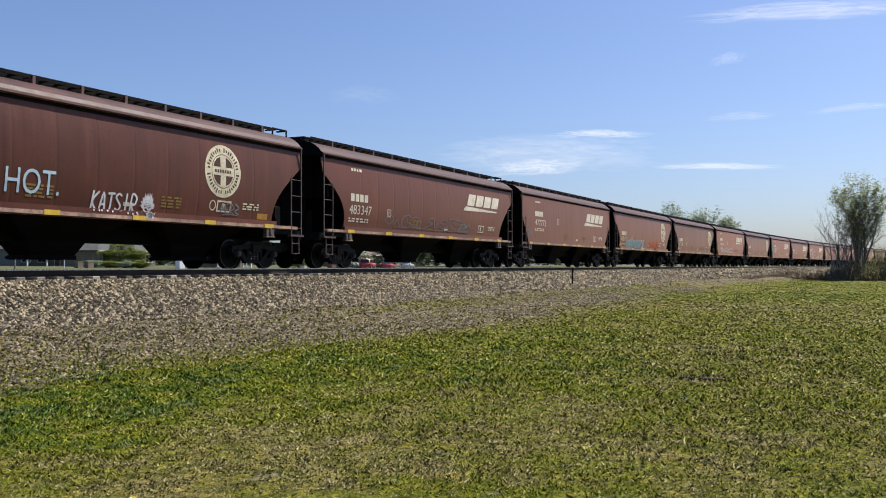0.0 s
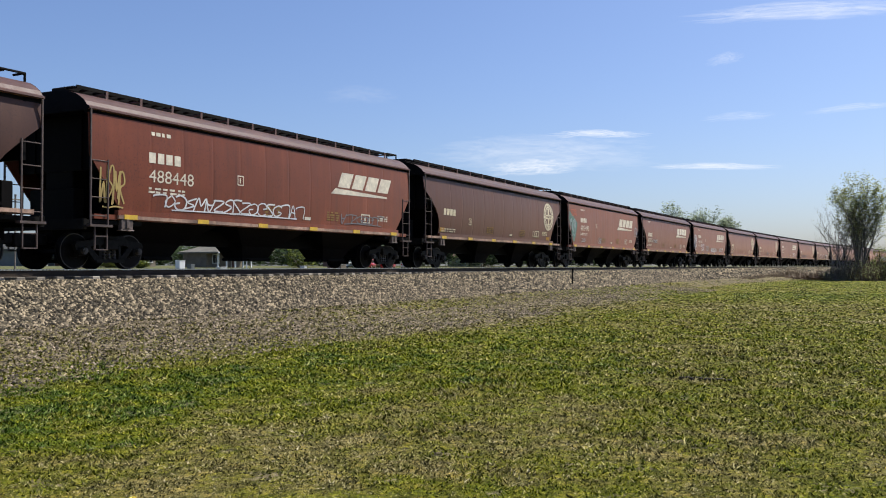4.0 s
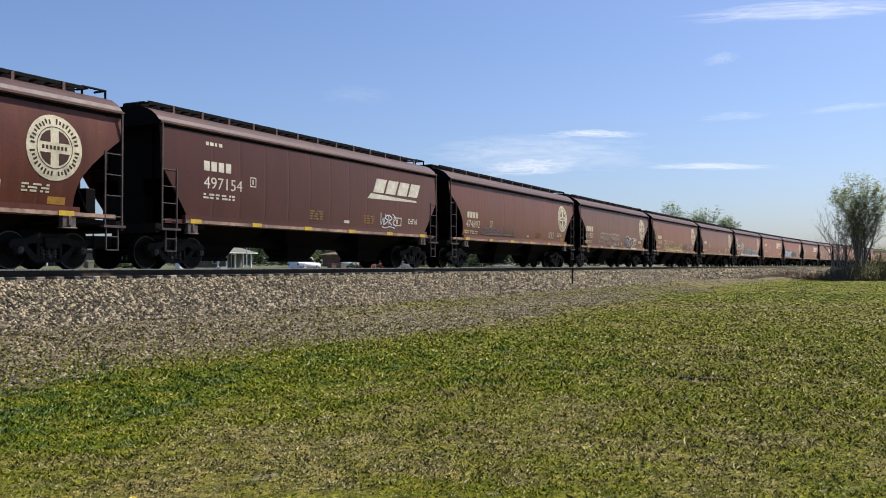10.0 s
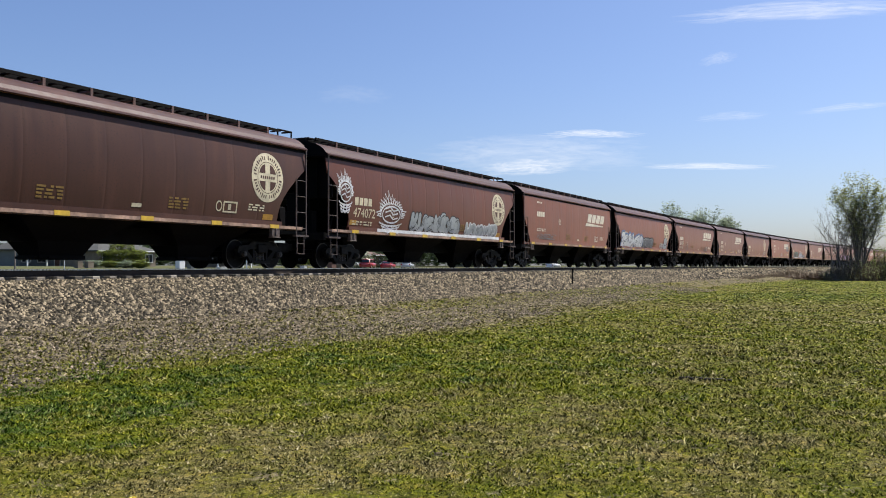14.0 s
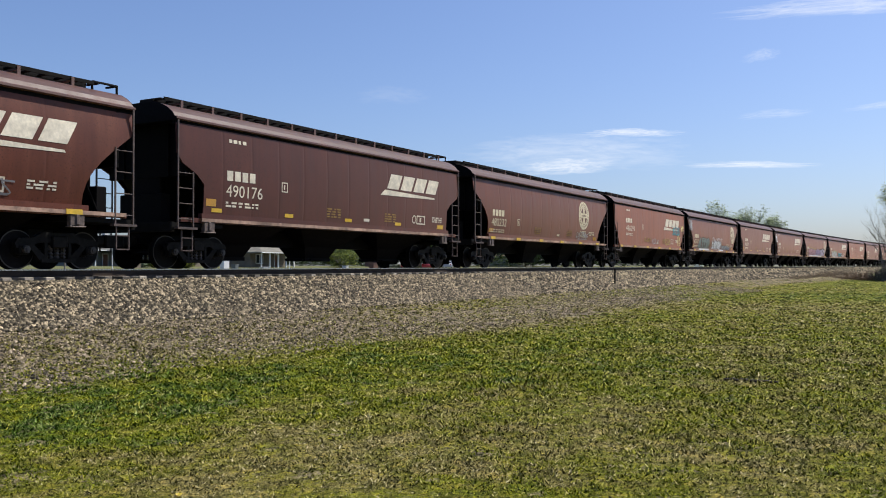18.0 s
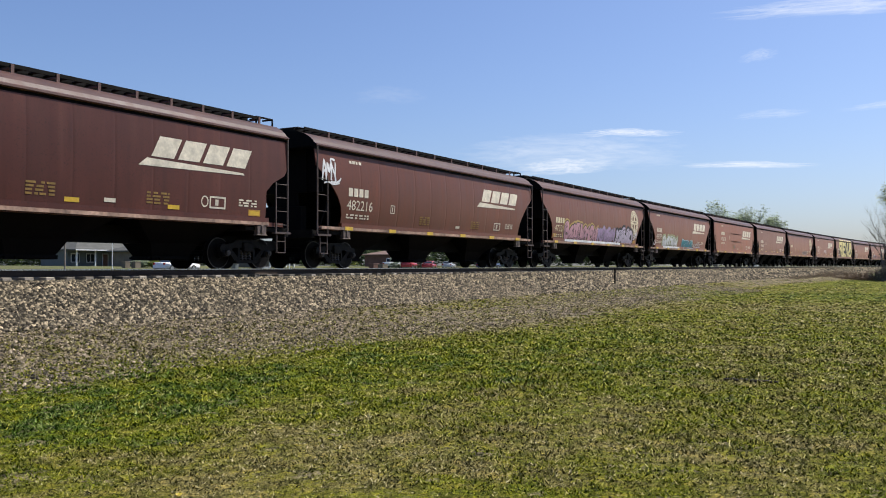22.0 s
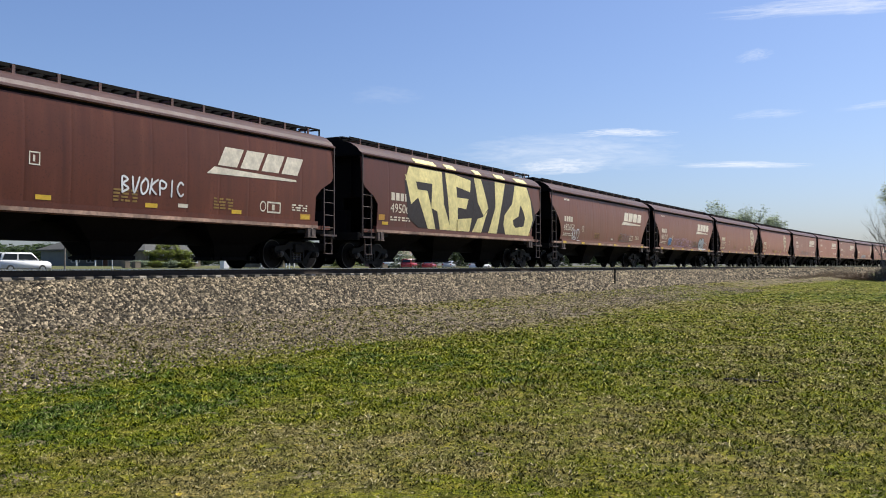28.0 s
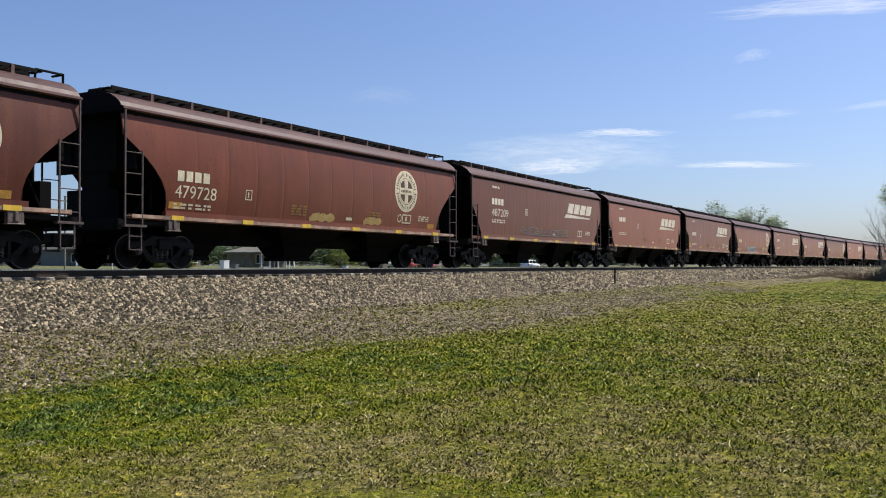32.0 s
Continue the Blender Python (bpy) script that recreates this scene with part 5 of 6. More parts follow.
# ---- trees, bushes and brush ----
def tubes(name, segs, material, parent, sides=5):
    """Many tapered sticks in one mesh: rows of start, end, two radii."""
    n = len(segs)
    A = np.array([list(s[0]) for s in segs])
    B = np.array([list(s[1]) for s in segs])
    R = np.array([[s[2], s[3]] for s in segs])
    D = B - A
    D /= np.maximum(np.linalg.norm(D, axis=1, keepdims=True), 1e-6)
    side = np.cross(D, np.where(np.abs(D[:, 2:3]) < 0.9, np.array([[0, 0, 1.0]]), np.array([[1.0, 0, 0]])))
    side /= np.linalg.norm(side, axis=1, keepdims=True)
    up = np.cross(D, side)
    an = np.arange(sides) * 2 * np.pi / sides
    ring = side[:, None] * np.cos(an)[None, :, None] + up[:, None] * np.sin(an)[None, :, None]
    V = np.concatenate([A[:, None] + ring * R[:, 0][:, None, None], B[:, None] + ring * R[:, 1][:, None, None]], 1).reshape(-1, 3)
    k = np.arange(sides)
    quad = np.stack([k, (k + 1) % sides, (k + 1) % sides + sides, k + sides], -1)
    idx = (quad[None] + (np.arange(n) * 2 * sides)[:, None, None]).reshape(-1)
    me = bpy.data.meshes.new(name)
    me.vertices.add(len(V))
    me.vertices.foreach_set("co", V.reshape(-1).astype(np.float32))
    nf = n * sides
    me.loops.add(nf * 4)
    me.loops.foreach_set("vertex_index", idx.astype(np.int32))
    me.polygons.add(nf)
    me.polygons.foreach_set("loop_start", (np.arange(nf) * 4).astype(np.int32))
    me.update(calc_edges=True)
    me.materials.append(material)
    ob = new(name, me)
    ob.parent = parent
    return ob


bark = surface("grey_brown_bark", (0.19, 0.165, 0.14), 0.9, 0.0, 0.3, 14, 2, 0.4)


dry_stalk = surface("dry_brown_stalks", (0.16, 0.115, 0.07), 0.9, 0.0, 0.3, 10, 1, 0.1)


def leaf_material(name, base):
    """Leaves that let some light through."""
    m = surface(name, base, 0.55, 0.0, 0.2, 8, 1, 0.05, per="island")
    ns, ln = m.node_tree.nodes, m.node_tree.links
    bs = ns["Principled BSDF"]
    tr = ns.new("ShaderNodeBsdfTranslucent")
    ln.new(bs.inputs["Base Color"].links[0].from_socket, tr.inputs[0])
    mx = ns.new("ShaderNodeMixShader")
    mx.inputs[0].default_value = 0.6
    ln.new(bs.outputs[0], mx.inputs[1])
    ln.new(tr.outputs[0], mx.inputs[2])
    ln.new(mx.outputs[0], ns["Material Output"].inputs[0])
    return m


leaf_new = leaf_material("young_spring_leaves", (0.35, 0.38, 0.15))
leaf_far = leaf_material("spring_crown_leaves", (0.30, 0.36, 0.24))
leaf_dry = leaf_material("dry_weed_leaves", (0.17, 0.115, 0.075))
leaf_dark = leaf_material("dark_evergreen_leaves", (0.055, 0.085, 0.03))
leaf_bush = leaf_material("bright_bush_leaves", (0.17, 0.205, 0.04))
LEAF_V = [(-.5, 0, 0), (0, -.3, .06), (.5, 0, 0), (0, .3, .06)]


def leaves(name, parent, pts, size, material, seed, label=""):
    g = np.random.default_rng(seed)
    n = len(pts)
    sc = g.uniform(.6, 1.35, (n, 1)) * size * np.ones((n, 3))
    sc[:, 2] *= g.uniform(-7, 7, n)
    ob = scatter_mesh(name, LEAF_V, [(0, 1, 2, 3)], pts, g.uniform(0, 6.28, n), sc, material, label, "", shear=g.normal(0, .8, (n, 2)))
    del ob["kind"]
    ob.parent = parent
    return ob


def tree(name, label, at, height, spread, stems, count, leaf_size, leaf_mat, seed, low=0.15, thin=1.0, oval=0.0):
    """Stems that fork upwards into limbs and twigs, with leaves in clumps at the twigs."""
    r = random.Random(seed)
    t = thing(name, label, "tree", at)
    segs, tips = [], []

    def grow(p, d, length, rad, level):
        q = p
        for k in range(4):
            d = (d + Vector((r.uniform(-.16, .16), r.uniform(-.16, .16), r.uniform(-.02, .10)))).normalized()
            n = q + d * length / 4
            r0, r1 = rad * (1 - .2 * k), rad * (1 - .2 * (k + 1)) + .004
            segs.append((q, n, r0, r1))
            if level >= 1:
                tips.append(n)
            if level < 3 and (k >= 1 or level > 0):
                for _ in range(2 if level < 2 else 1):
                    a = r.uniform(0, 6.28)
                    side = Vector((math.cos(a), math.sin(a), r.uniform(.1, .8))).normalized()
                    grow(n, (d * .62 + side * .52).normalized(), length * r.uniform(.36, .56), r1 * .5, level + 1)
            q = n

    for s in range(stems):
        a = s * 6.28 / stems + r.uniform(-.4, .4)
        lean = spread / height * r.uniform(.25, 1.0) if stems > 1 else .05
        b = .3 if stems > 1 else 0
        grow(Vector((math.cos(a) * b, math.sin(a) * b, -.1)), Vector((math.cos(a) * lean, math.sin(a) * lean, 1)).normalized(), height * r.uniform(.52, .68), (height * .012 + .03) * thin, 0)
    top = max(p.z for p in tips)
    k = height / top
    segs = [(a * k, b * k, c, d) for a, b, c, d in segs]
    if oval:                # keep to an upright oval crown
        def inside(p):
            q = (p.z / height - .57) / .45
            return p.z < height * .3 or (abs(q) < 1 and math.hypot(p.x, p.y) < oval * math.sqrt(1 - q * q) * (1 + .25 * noise.noise((p.x * .6, p.y * .6, p.z * .5))))
        segs = [s for s in segs if inside(s[1])]
        tips = [p for p in tips if inside(p * k)]
    tubes("trunk", segs, bark, t, 3 if at.length > 120 else 4)
    pts = np.array([list(p * k) for p in tips])
    pts = pts[pts[:, 2] > height * low]
    g = np.random.default_rng(seed)
    rim = np.hypot(pts[:, 0], pts[:, 1]) / max(oval or spread, .1) + np.maximum(pts[:, 2] / height - .6, 0) * 1.6
    odds = np.clip(rim, .3, 1.2) ** 1.4
    pick = pts[g.choice(len(pts), count, p=odds / odds.sum())] + g.normal(0, height * .014, (count, 3))
    leaves("crown", t, pick, leaf_size, leaf_mat, seed)
    return t


def bush(name, label, at, w, d, h, count, size, material, seed, category="bush"):
    """A low shrub: short stems and a lumpy skin of leaves."""
    g = np.random.default_rng(seed)
    t = thing(name, label, category, at)
    r = random.Random(seed)
    segs = []
    for _ in range(14):
        a = r.uniform(0, 6.28)
        segs.append((Vector((0, 0, -.1)), Vector((math.cos(a) * w * .35, math.sin(a) * d * .35, h * r.uniform(.5, .85))), .05, .015))
    tubes("woody_base", segs, bark, t, 4)
    u = g.normal(0, 1, (count, 3))
    u /= np.linalg.norm(u, axis=1, keepdims=True)
    lump = 1 + .22 * np.sin(u[:, 0] * 7 + seed) * np.sin(u[:, 1] * 6 + 1) + .15 * np.sin(u[:, 2] * 9 + seed)
    p = u * (g.uniform(.55, 1.0, (count, 1)) ** .5) * lump[:, None] * np.array([[w / 2, d / 2, h * .55]]) + np.array([[0, 0, h * .48]])
    p = p[p[:, 2] > 0]
    leaves("foliage", t, p, size, material, seed)
    return t


def seen(bearing, dist, z=None):
    """A place on the ground so far ahead, at that sideways slope from the camera's first axis."""
    p = FWD * dist + SIDE * (bearing * dist)
    if z is None:
        off = TRACK_Y - p.y
        z = float(np.interp(-off, FAR_O, FAR_H)) if off < 0 else GROUND_Z
    return Vector((p.x, p.y, z))


tree("tree", "young-leaved tree of many upright stems beside the railway", seen(0.472, 100), 13.3, 3.4, 9, 8200, 0.28, leaf_new, 3, low=.17, thin=1.0, oval=3.3)
tree("tree", "bare low shrubby tree leaning beside the railway", seen(0.448, 99), 9.2, 3.6, 6, 260, 0.18, leaf_new, 4, low=.3, thin=.7)
for k, (b, d, w, h) in enumerate(((.456, 97, 3.6, 3.4), (.474, 96, 3.6, 2.6), (.494, 98, 4.5, 3.2), (.444, 99, 2.6, 1.6), (.512, 97, 4, 2.6))):
    t = thing("brush", "dark tangled brush at the foot of the trees", "brush", seen(b, d), group="brush at the trees")
    rb = random.Random(50 + k)
    tw = []
    for _ in range(130):
        a, q = rb.uniform(0, 6.28), rb.random() ** .5
        p = Vector((math.cos(a) * q * w / 2, math.sin(a) * q * w / 2, -.1))
        tw.append((p, p + Vector((rb.uniform(-.9, .9), rb.uniform(-.9, .9), h * rb.uniform(.35, 1.0))), .03, .008))
    tubes("twigs", tw, bark if k in (0, 3) else dry_stalk, t, 4)
    g = np.random.default_rng(60 + k)
    pt = np.array([list(s[0].lerp(s[1], rb.uniform(.3, 1))) for s in tw for _ in range(5)]) + g.normal(0, .2, (650, 3))
    leaves("leaves", t, pt, .2, leaf_dark if k == 0 else leaf_new, 70 + k)
for k, (b, d, w, h) in enumerate(((.398, 106, 3.2, .9), (.412, 105, 3.4, 1.1), (.424, 103, 3.4, 1.35), (.436, 101, 3.2, 1.5))):
    t = thing("dry_weeds", "clump of dry reddish-brown weeds on the bank", "weeds", seen(b, d), group="dry weeds on the bank")
    rb = random.Random(150 + k)
    tw = []
    for _ in range(170):
        a, q = rb.uniform(0, 6.28), rb.random() ** .5
        p = Vector((math.cos(a) * q * w / 2, math.sin(a) * q * w / 2, -.1))
        tw.append((p, p + Vector((rb.uniform(-.5, .5), rb.uniform(-.5, .5), h * rb.uniform(.35, 1.0) * (1.15 - .6 * q))), .028, .01))
    tubes("stalks", tw, dry_stalk, t, 4)
    leaves("leaves", t, np.array([list(c[0].lerp(c[1], rb.uniform(.3, 1))) for c in tw for _ in range(4)]), .17, leaf_dry, 170 + k)
bush("bush", "yellow-green leafy shrub at the foot of the tree", seen(.503, 97), 4.4, 3.4, 3.9, 1700, .24, leaf_bush, 77)
for k, (px, d, h, lm) in enumerate(((.258, 190, 14.6, leaf_far), (.272, 196, 13.4, leaf_far), (.283, 205, 13.6, leaf_far), (.296, 185, 13.8, leaf_far), (.308, 190, 13.6, leaf_far), (.316, 196, 12.6, leaf_far))):
    tree("tree", "spring tree in thin young leaf beyond the railway", seen(px, d), h, 3.2, 5, 2800, .44, lm, 20 + k, low=.35)


def far_woods():
    """The distant row of trees and shrubs behind the houses, as one mass of leaves over many stems."""
    g = np.random.default_rng(77)
    n = 42000
    b = g.uniform(-.62, .36, n)
    d = g.uniform(205, 250, n)
    crown = np.array([5.2 + 2.2 * noise.noise((q * 26, 0.3, 0)) + 1.2 * noise.noise((q * 90, 2.3, 0)) for q in b])
    p = np.stack([d * (FWD.x + b * SIDE.x), d * (FWD.y + b * SIDE.y), .4 + crown * g.uniform(0, 1, n) ** .8], -1)
    sc = g.uniform(.5, 1.3, (n, 1)) * 1.35 * np.ones((n, 3))
    sc[:, 2] *= g.uniform(-6, 6, n)
    return scatter_mesh("far_woods", LEAF_V, [(0, 1, 2, 3)], p, g.uniform(0, 6.28, n), sc, leaf_dark, "distant dark row of trees and shrubs behind the houses", "woods", shear=g.normal(0, .8, (n, 2)))


far_woods()
for k, (s, o, w, h) in enumerate(((92, 5.6, 4, .3), (101, 5.0, 5, .45), (110, 5.6, 5, .5), (119, 4.8, 6, .8), (130, 5.4, 6, 1.1))):
    t = thing("weeds", "dry brown weeds on the railway bank", "weeds", track(s, o, -1.15), group="weeds on the bank")
    rb = random.Random(150 + k)
    tw = []
    for _ in range(110):
        p = Vector((rb.uniform(-w, w) / 1.4, rb.uniform(-1.2, 1.2), -.05))
        tw.append((p, p + Vector((rb.uniform(-.3, .3), rb.uniform(-.3, .3), h * rb.uniform(.3, 1.0))), .02, .008))
    tubes("stalks", tw, dry_stalk, t, 4)


# ---- the far side: road, houses, gardens ----
asphalt = surface("worn_asphalt", (0.06, 0.058, 0.055), 0.9, 0.0, 0.25, 12, 0.6)
ROAD_Y = 70.0


def build_road():
    bm = bmesh.new()
    z = float(np.interp(ROAD_Y - TRACK_Y, FAR_O, FAR_H)) + .03
    box(bm, -500, 900, ROAD_Y - 3.6, ROAD_Y + 3.6, z - .2, z)
    return solid("road", bm, asphalt, "two-lane asphalt road parallel to the railway", "road", "structure")


build_road()
ROAD_Z = float(np.interp(ROAD_Y - TRACK_Y, FAR_O, FAR_H)) + .03
line_paint = surface("road_line_paint", (0.55, 0.42, 0.08), 0.8, 0.0, 0.2, 20, 3)
solid("road_line", boxes((-400, 800, ROAD_Y - .16, ROAD_Y - .04, ROAD_Z, ROAD_Z + .006), (-400, 800, ROAD_Y + .04, ROAD_Y + .16, ROAD_Z, ROAD_Z + .006)), line_paint, "double yellow centre line on the road", "road marking", "structure")
glass = surface("dark_window_glass", (0.02, 0.025, 0.03), 0.08, 0.0, 0.1, 3, 1, 0.0)
white_trim = surface("white_trim_paint", (0.72, 0.72, 0.70), 0.6, 0.0, 0.08, 12, 1)
WALLS = {"blue": surface("pale_blue_siding", (0.12, 0.135, 0.13), 0.7, 0, 0.1, 9, 1), "tan": surface("tan_brick", (0.17, 0.14, 0.10), 0.8, 0, 0.2, 16, 1), "white": surface("off_white_siding", (0.62, 0.61, 0.57), 0.7, 0, 0.1, 9, 1), "bright": white_trim, "brick": surface("red_brown_brick", (0.16, 0.085, 0.062), 0.85, 0, 0.2, 16, 1)}
ROOFS = {"grey": surface("grey_shingles", (0.085, 0.085, 0.075), 0.9, 0, 0.2, 14, 1), "tan": surface("weathered_tan_shingles", (0.16, 0.15, 0.12), 0.9, 0, 0.2, 14, 1), "brown": surface("brown_shingles", (0.17, 0.11, 0.085), 0.9, 0, 0.2, 14, 1)}


def house(label, bearing, dist, w, d, eave, ridge, wall, roof, porch=False, chimney=False):
    """A low house with a hipped roof, facing the railway."""
    at = seen(bearing, dist)
    h = thing("house", label, "house", pose(at.x, at.y, at.z, 0, 0, 0))
    part("wall", boxes((-w / 2, w / 2, (-d / 2 + 2.2) if porch else -d / 2, d / 2, -.4, eave)), WALLS[wall], h)
    bm = bmesh.new()
    o = .55
    a = [bm.verts.new(p) for p in ((-w / 2 - o, -d / 2 - o, eave), (w / 2 + o, -d / 2 - o, eave), (w / 2 + o, d / 2 + o, eave), (-w / 2 - o, d / 2 + o, eave))]
    b = [bm.verts.new((x, y, eave - .22)) for x, y, _ in (v.co for v in a)]
    r0, r1 = bm.verts.new((-w / 2 + d * .42, 0, ridge)), bm.verts.new((w / 2 - d * .42, 0, ridge))
    bm.faces.new((a[0], a[1], r1, r0))
    bm.faces.new((a[2], a[3], r0, r1))
    bm.faces.new((a[1], a[2], r1))
    bm.faces.new((a[3], a[0], r0))
    for i in range(4):
        bm.faces.new((a[i], b[i], b[(i + 1) % 4], a[(i + 1) % 4]))
    bm.faces.new(b)
    rf = part("roof", bm, ROOFS[roof], h)
    part("gutter", boxes((-w / 2 - o, w / 2 + o, -d / 2 - o - .12, -d / 2 - o, eave - .2, eave - .04)), white_trim, h)
    if chimney:
        part("chimney", boxes((w * .1, w * .1 + .7, -.4, .4, ridge - .9, ridge + .7)), WALLS["white"], rf)
    front = (-d / 2 + 2.2) if porch else -d / 2
    n = max(int(w / 3), 2)
    for i in range(n):
        x = -w / 2 + w * (i + .5) / n
        if i == n // 2:
            dr = part("door", boxes((x - .5, x + .5, front - .06, front + .02, -.3, 2.0)), WALLS["brick"], h)
            part("door_frame", boxes((x - .6, x - .5, front - .08, front, -.3, 2.1), (x + .5, x + .6, front - .08, front, -.3, 2.1), (x - .6, x + .6, front - .08, front, 2.0, 2.12)), white_trim, dr)
        else:
            wd = part("window", boxes((x - .75, x + .75, front - .04, front + .02, .7, 2.0)), glass, h)
            part("window_frame", boxes((x - .85, x - .75, front - .07, front, .6, 2.1), (x + .75, x + .85, front - .07, front, .6, 2.1), (x - .85, x + .85, front - .07, front, 2.0, 2.1), (x - .85, x + .85, front - .09, front, .6, .7), (x - .03, x + .03, front - .06, front, .7, 2.0)), white_trim, wd)
    if porch:
        for i in range(5):
            x = -w / 2 + .2 + (w - .4) * i / 4
            part("porch_post", boxes((x - .09, x + .09, -d / 2 + .05, -d / 2 + .23, -.3, eave - .2)), white_trim, h)
        part("porch_floor", boxes((-w / 2, w / 2, -d / 2, -d / 2 + 2.2, -.4, -.28)), WALLS["tan"], h)
    return h


house("pale blue single-storey house with a grey hipped roof", -.447, 150, 15.0, 9, 2.75, 5.0, "blue", "grey", porch=True, chimney=True)
house("tan brick house with a grey hipped roof behind a bush", -.376, 146, 12.0, 8, 2.6, 4.2, "tan", "grey")
house("small white house with a tan hipped roof and porch posts", -.254, 140, 8.2, 7, 2.4, 3.8, "tan", "tan", porch=True)
house("small brick house with a brown roof among the trees", .03, 230, 9.0, 8, 2.8, 5.2, "white", "brown")
house("low brick building with a brown roof far along the road", -.10, 190, 12.0, 8, 2.6, 3.6, "brick", "brown")
bush("bush", "bright green rounded bush in front of a house", seen(-.362, 132), 7.2, 5, 3.3, 9000, .30, leaf_bush, 5)
for k, (b, w, hh) in enumerate(((-.395, 3.0, 1.0), (-.375, 2.9, .95), (-.357, 2.8, .95), (-.342, 2.4, 1.0))):
    bush("bush", "low clipped green hedge along the road", seen(b, 118), w, 1.6, hh, 1800, .24, leaf_bush if k % 2 else leaf_far, 90 + k)
bush("tree", "small rounded yard tree in yellow-green leaf", seen(-.163, 150), 6.0, 5.0, 3.4, 2600, .34, leaf_bush, 31, "tree")
bush("tree", "small rounded yard tree in pale leaf", seen(-.094, 150), 4.2, 4.0, 3.1, 2000, .32, leaf_far, 32, "tree")
bush("tree", "dark evergreen yard tree", seen(-.07, 165), 4.4, 4.0, 3.4, 2000, .34, leaf_dark, 33, "tree")
tree("tree", "small dark yard tree by the far road", seen(-.03, 170), 3.6, 2.4, 4, 1400, .36, leaf_dark, 34, low=.2)
for k, b in enumerate((.005, .045, .05, .12, .155, .19)):
    tree("tree", "small far roadside tree in leaf", seen(b, 210 + 8 * k), 4.2, 2.6, 3, 900, .45, leaf_dark if k % 2 else leaf_far, 40 + k, low=.2)


def pole(label, bearing, dist, high, r, material, arm=False):
    t = thing("pole", label, "pole", seen(bearing, dist))
    part("shaft", rod(bmesh.new(), (0, 0, -.3), (0, 0, high), r, 8), material, t)
    part("cap", rod(bmesh.new(), (0, 0, high), (0, 0, high + .12), r * 1.4, 8), material, t)
    if arm:
        part("crossarm", boxes((-.9, .9, -.06, .06, high - .5, high - .36)), material, t)
    return t


pole("grey wooden utility pole by the road", -.484, 95, 8.0, .10, bark, True)
pole("pale metal sign post by the road", -.428, 95, 3.4, .05, white_trim)
pole("pale metal post beside the road", -.222, 100, 2.6, .05, white_trim)
for b, c, w, hh in ((-.297, "bright", 1.0, 1.2), (-.285, "blue", .6, .7), (-.158, "white", .5, .6), (-.125, "brick", 1.3, .9), (-.115, "tan", 1.2, .8), (-.25, "white", 1.4, .45), (-.412, "tan", .8, .8), (-.40, "tan", .9, .8)):
    solid("utility_box", boxes((-w / 2, w / 2, -.35, .35, -.2, hh), (-w / 2 - .04, w / 2 + .04, -.39, .39, hh, hh + .06), bevel=.02), WALLS[c], "small ground-standing box beside the far road", "utility box", at=seen(b, 112), group="roadside boxes")


# ---- road vehicles ----
def coat(name, c):
    m = surface(name, c, 0.3, 0.0, 0.05, 30, 1, 0.0)
    m.node_tree.nodes["Principled BSDF"].inputs["Coat Weight"].default_value = 0.6
    return m


COAT = {"white": coat("white_car_paint", (0.75, 0.75, 0.74)), "silver": coat("silver_car_paint", (0.45, 0.46, 0.47)), "navy": coat("dark_blue_car_paint", (0.03, 0.045, 0.09)), "red": coat("red_car_paint", (0.42, 0.03, 0.03))}
rubber = surface("tyre_rubber", (0.02, 0.02, 0.02), 0.85, 0, 0.2, 20, 2)
alloy = surface("alloy_rim", (0.5, 0.5, 0.5), 0.3, 0.9, 0.1, 20, 2)
lamp_red = surface("red_lamp_glass", (0.35, 0.01, 0.01), 0.2, 0, 0.1, 20, 2)
lamp_clear = surface("clear_lamp_glass", (0.7, 0.7, 0.68), 0.15, 0, 0.1, 20, 2)
VEHICLE = {"suv": (4.8, 1.86, [(-2.4, .35), (-2.4, 1.0), (-2.3, 1.08), (2.0, 1.02), (2.35, .85), (2.4, .35)], [(-2.3, 1.06), (-2.05, 1.72), (.55, 1.74), (1.35, 1.04)]),
           "sedan": (4.7, 1.8, [(-2.35, .32), (-2.35, .85), (-2.2, .96), (1.3, .92), (2.2, .78), (2.35, .6), (2.35, .32)], [(-1.75, .94), (-1.0, 1.42), (.35, 1.45), (1.25, .92)]),
           "pickup": (5.6, 1.95, [(-2.8, .45), (-2.8, 1.08), (2.2, 1.06), (2.7, .95), (2.8, .45)], [(-.55, 1.06), (-.4, 1.78), (.9, 1.8), (1.6, 1.06)])}


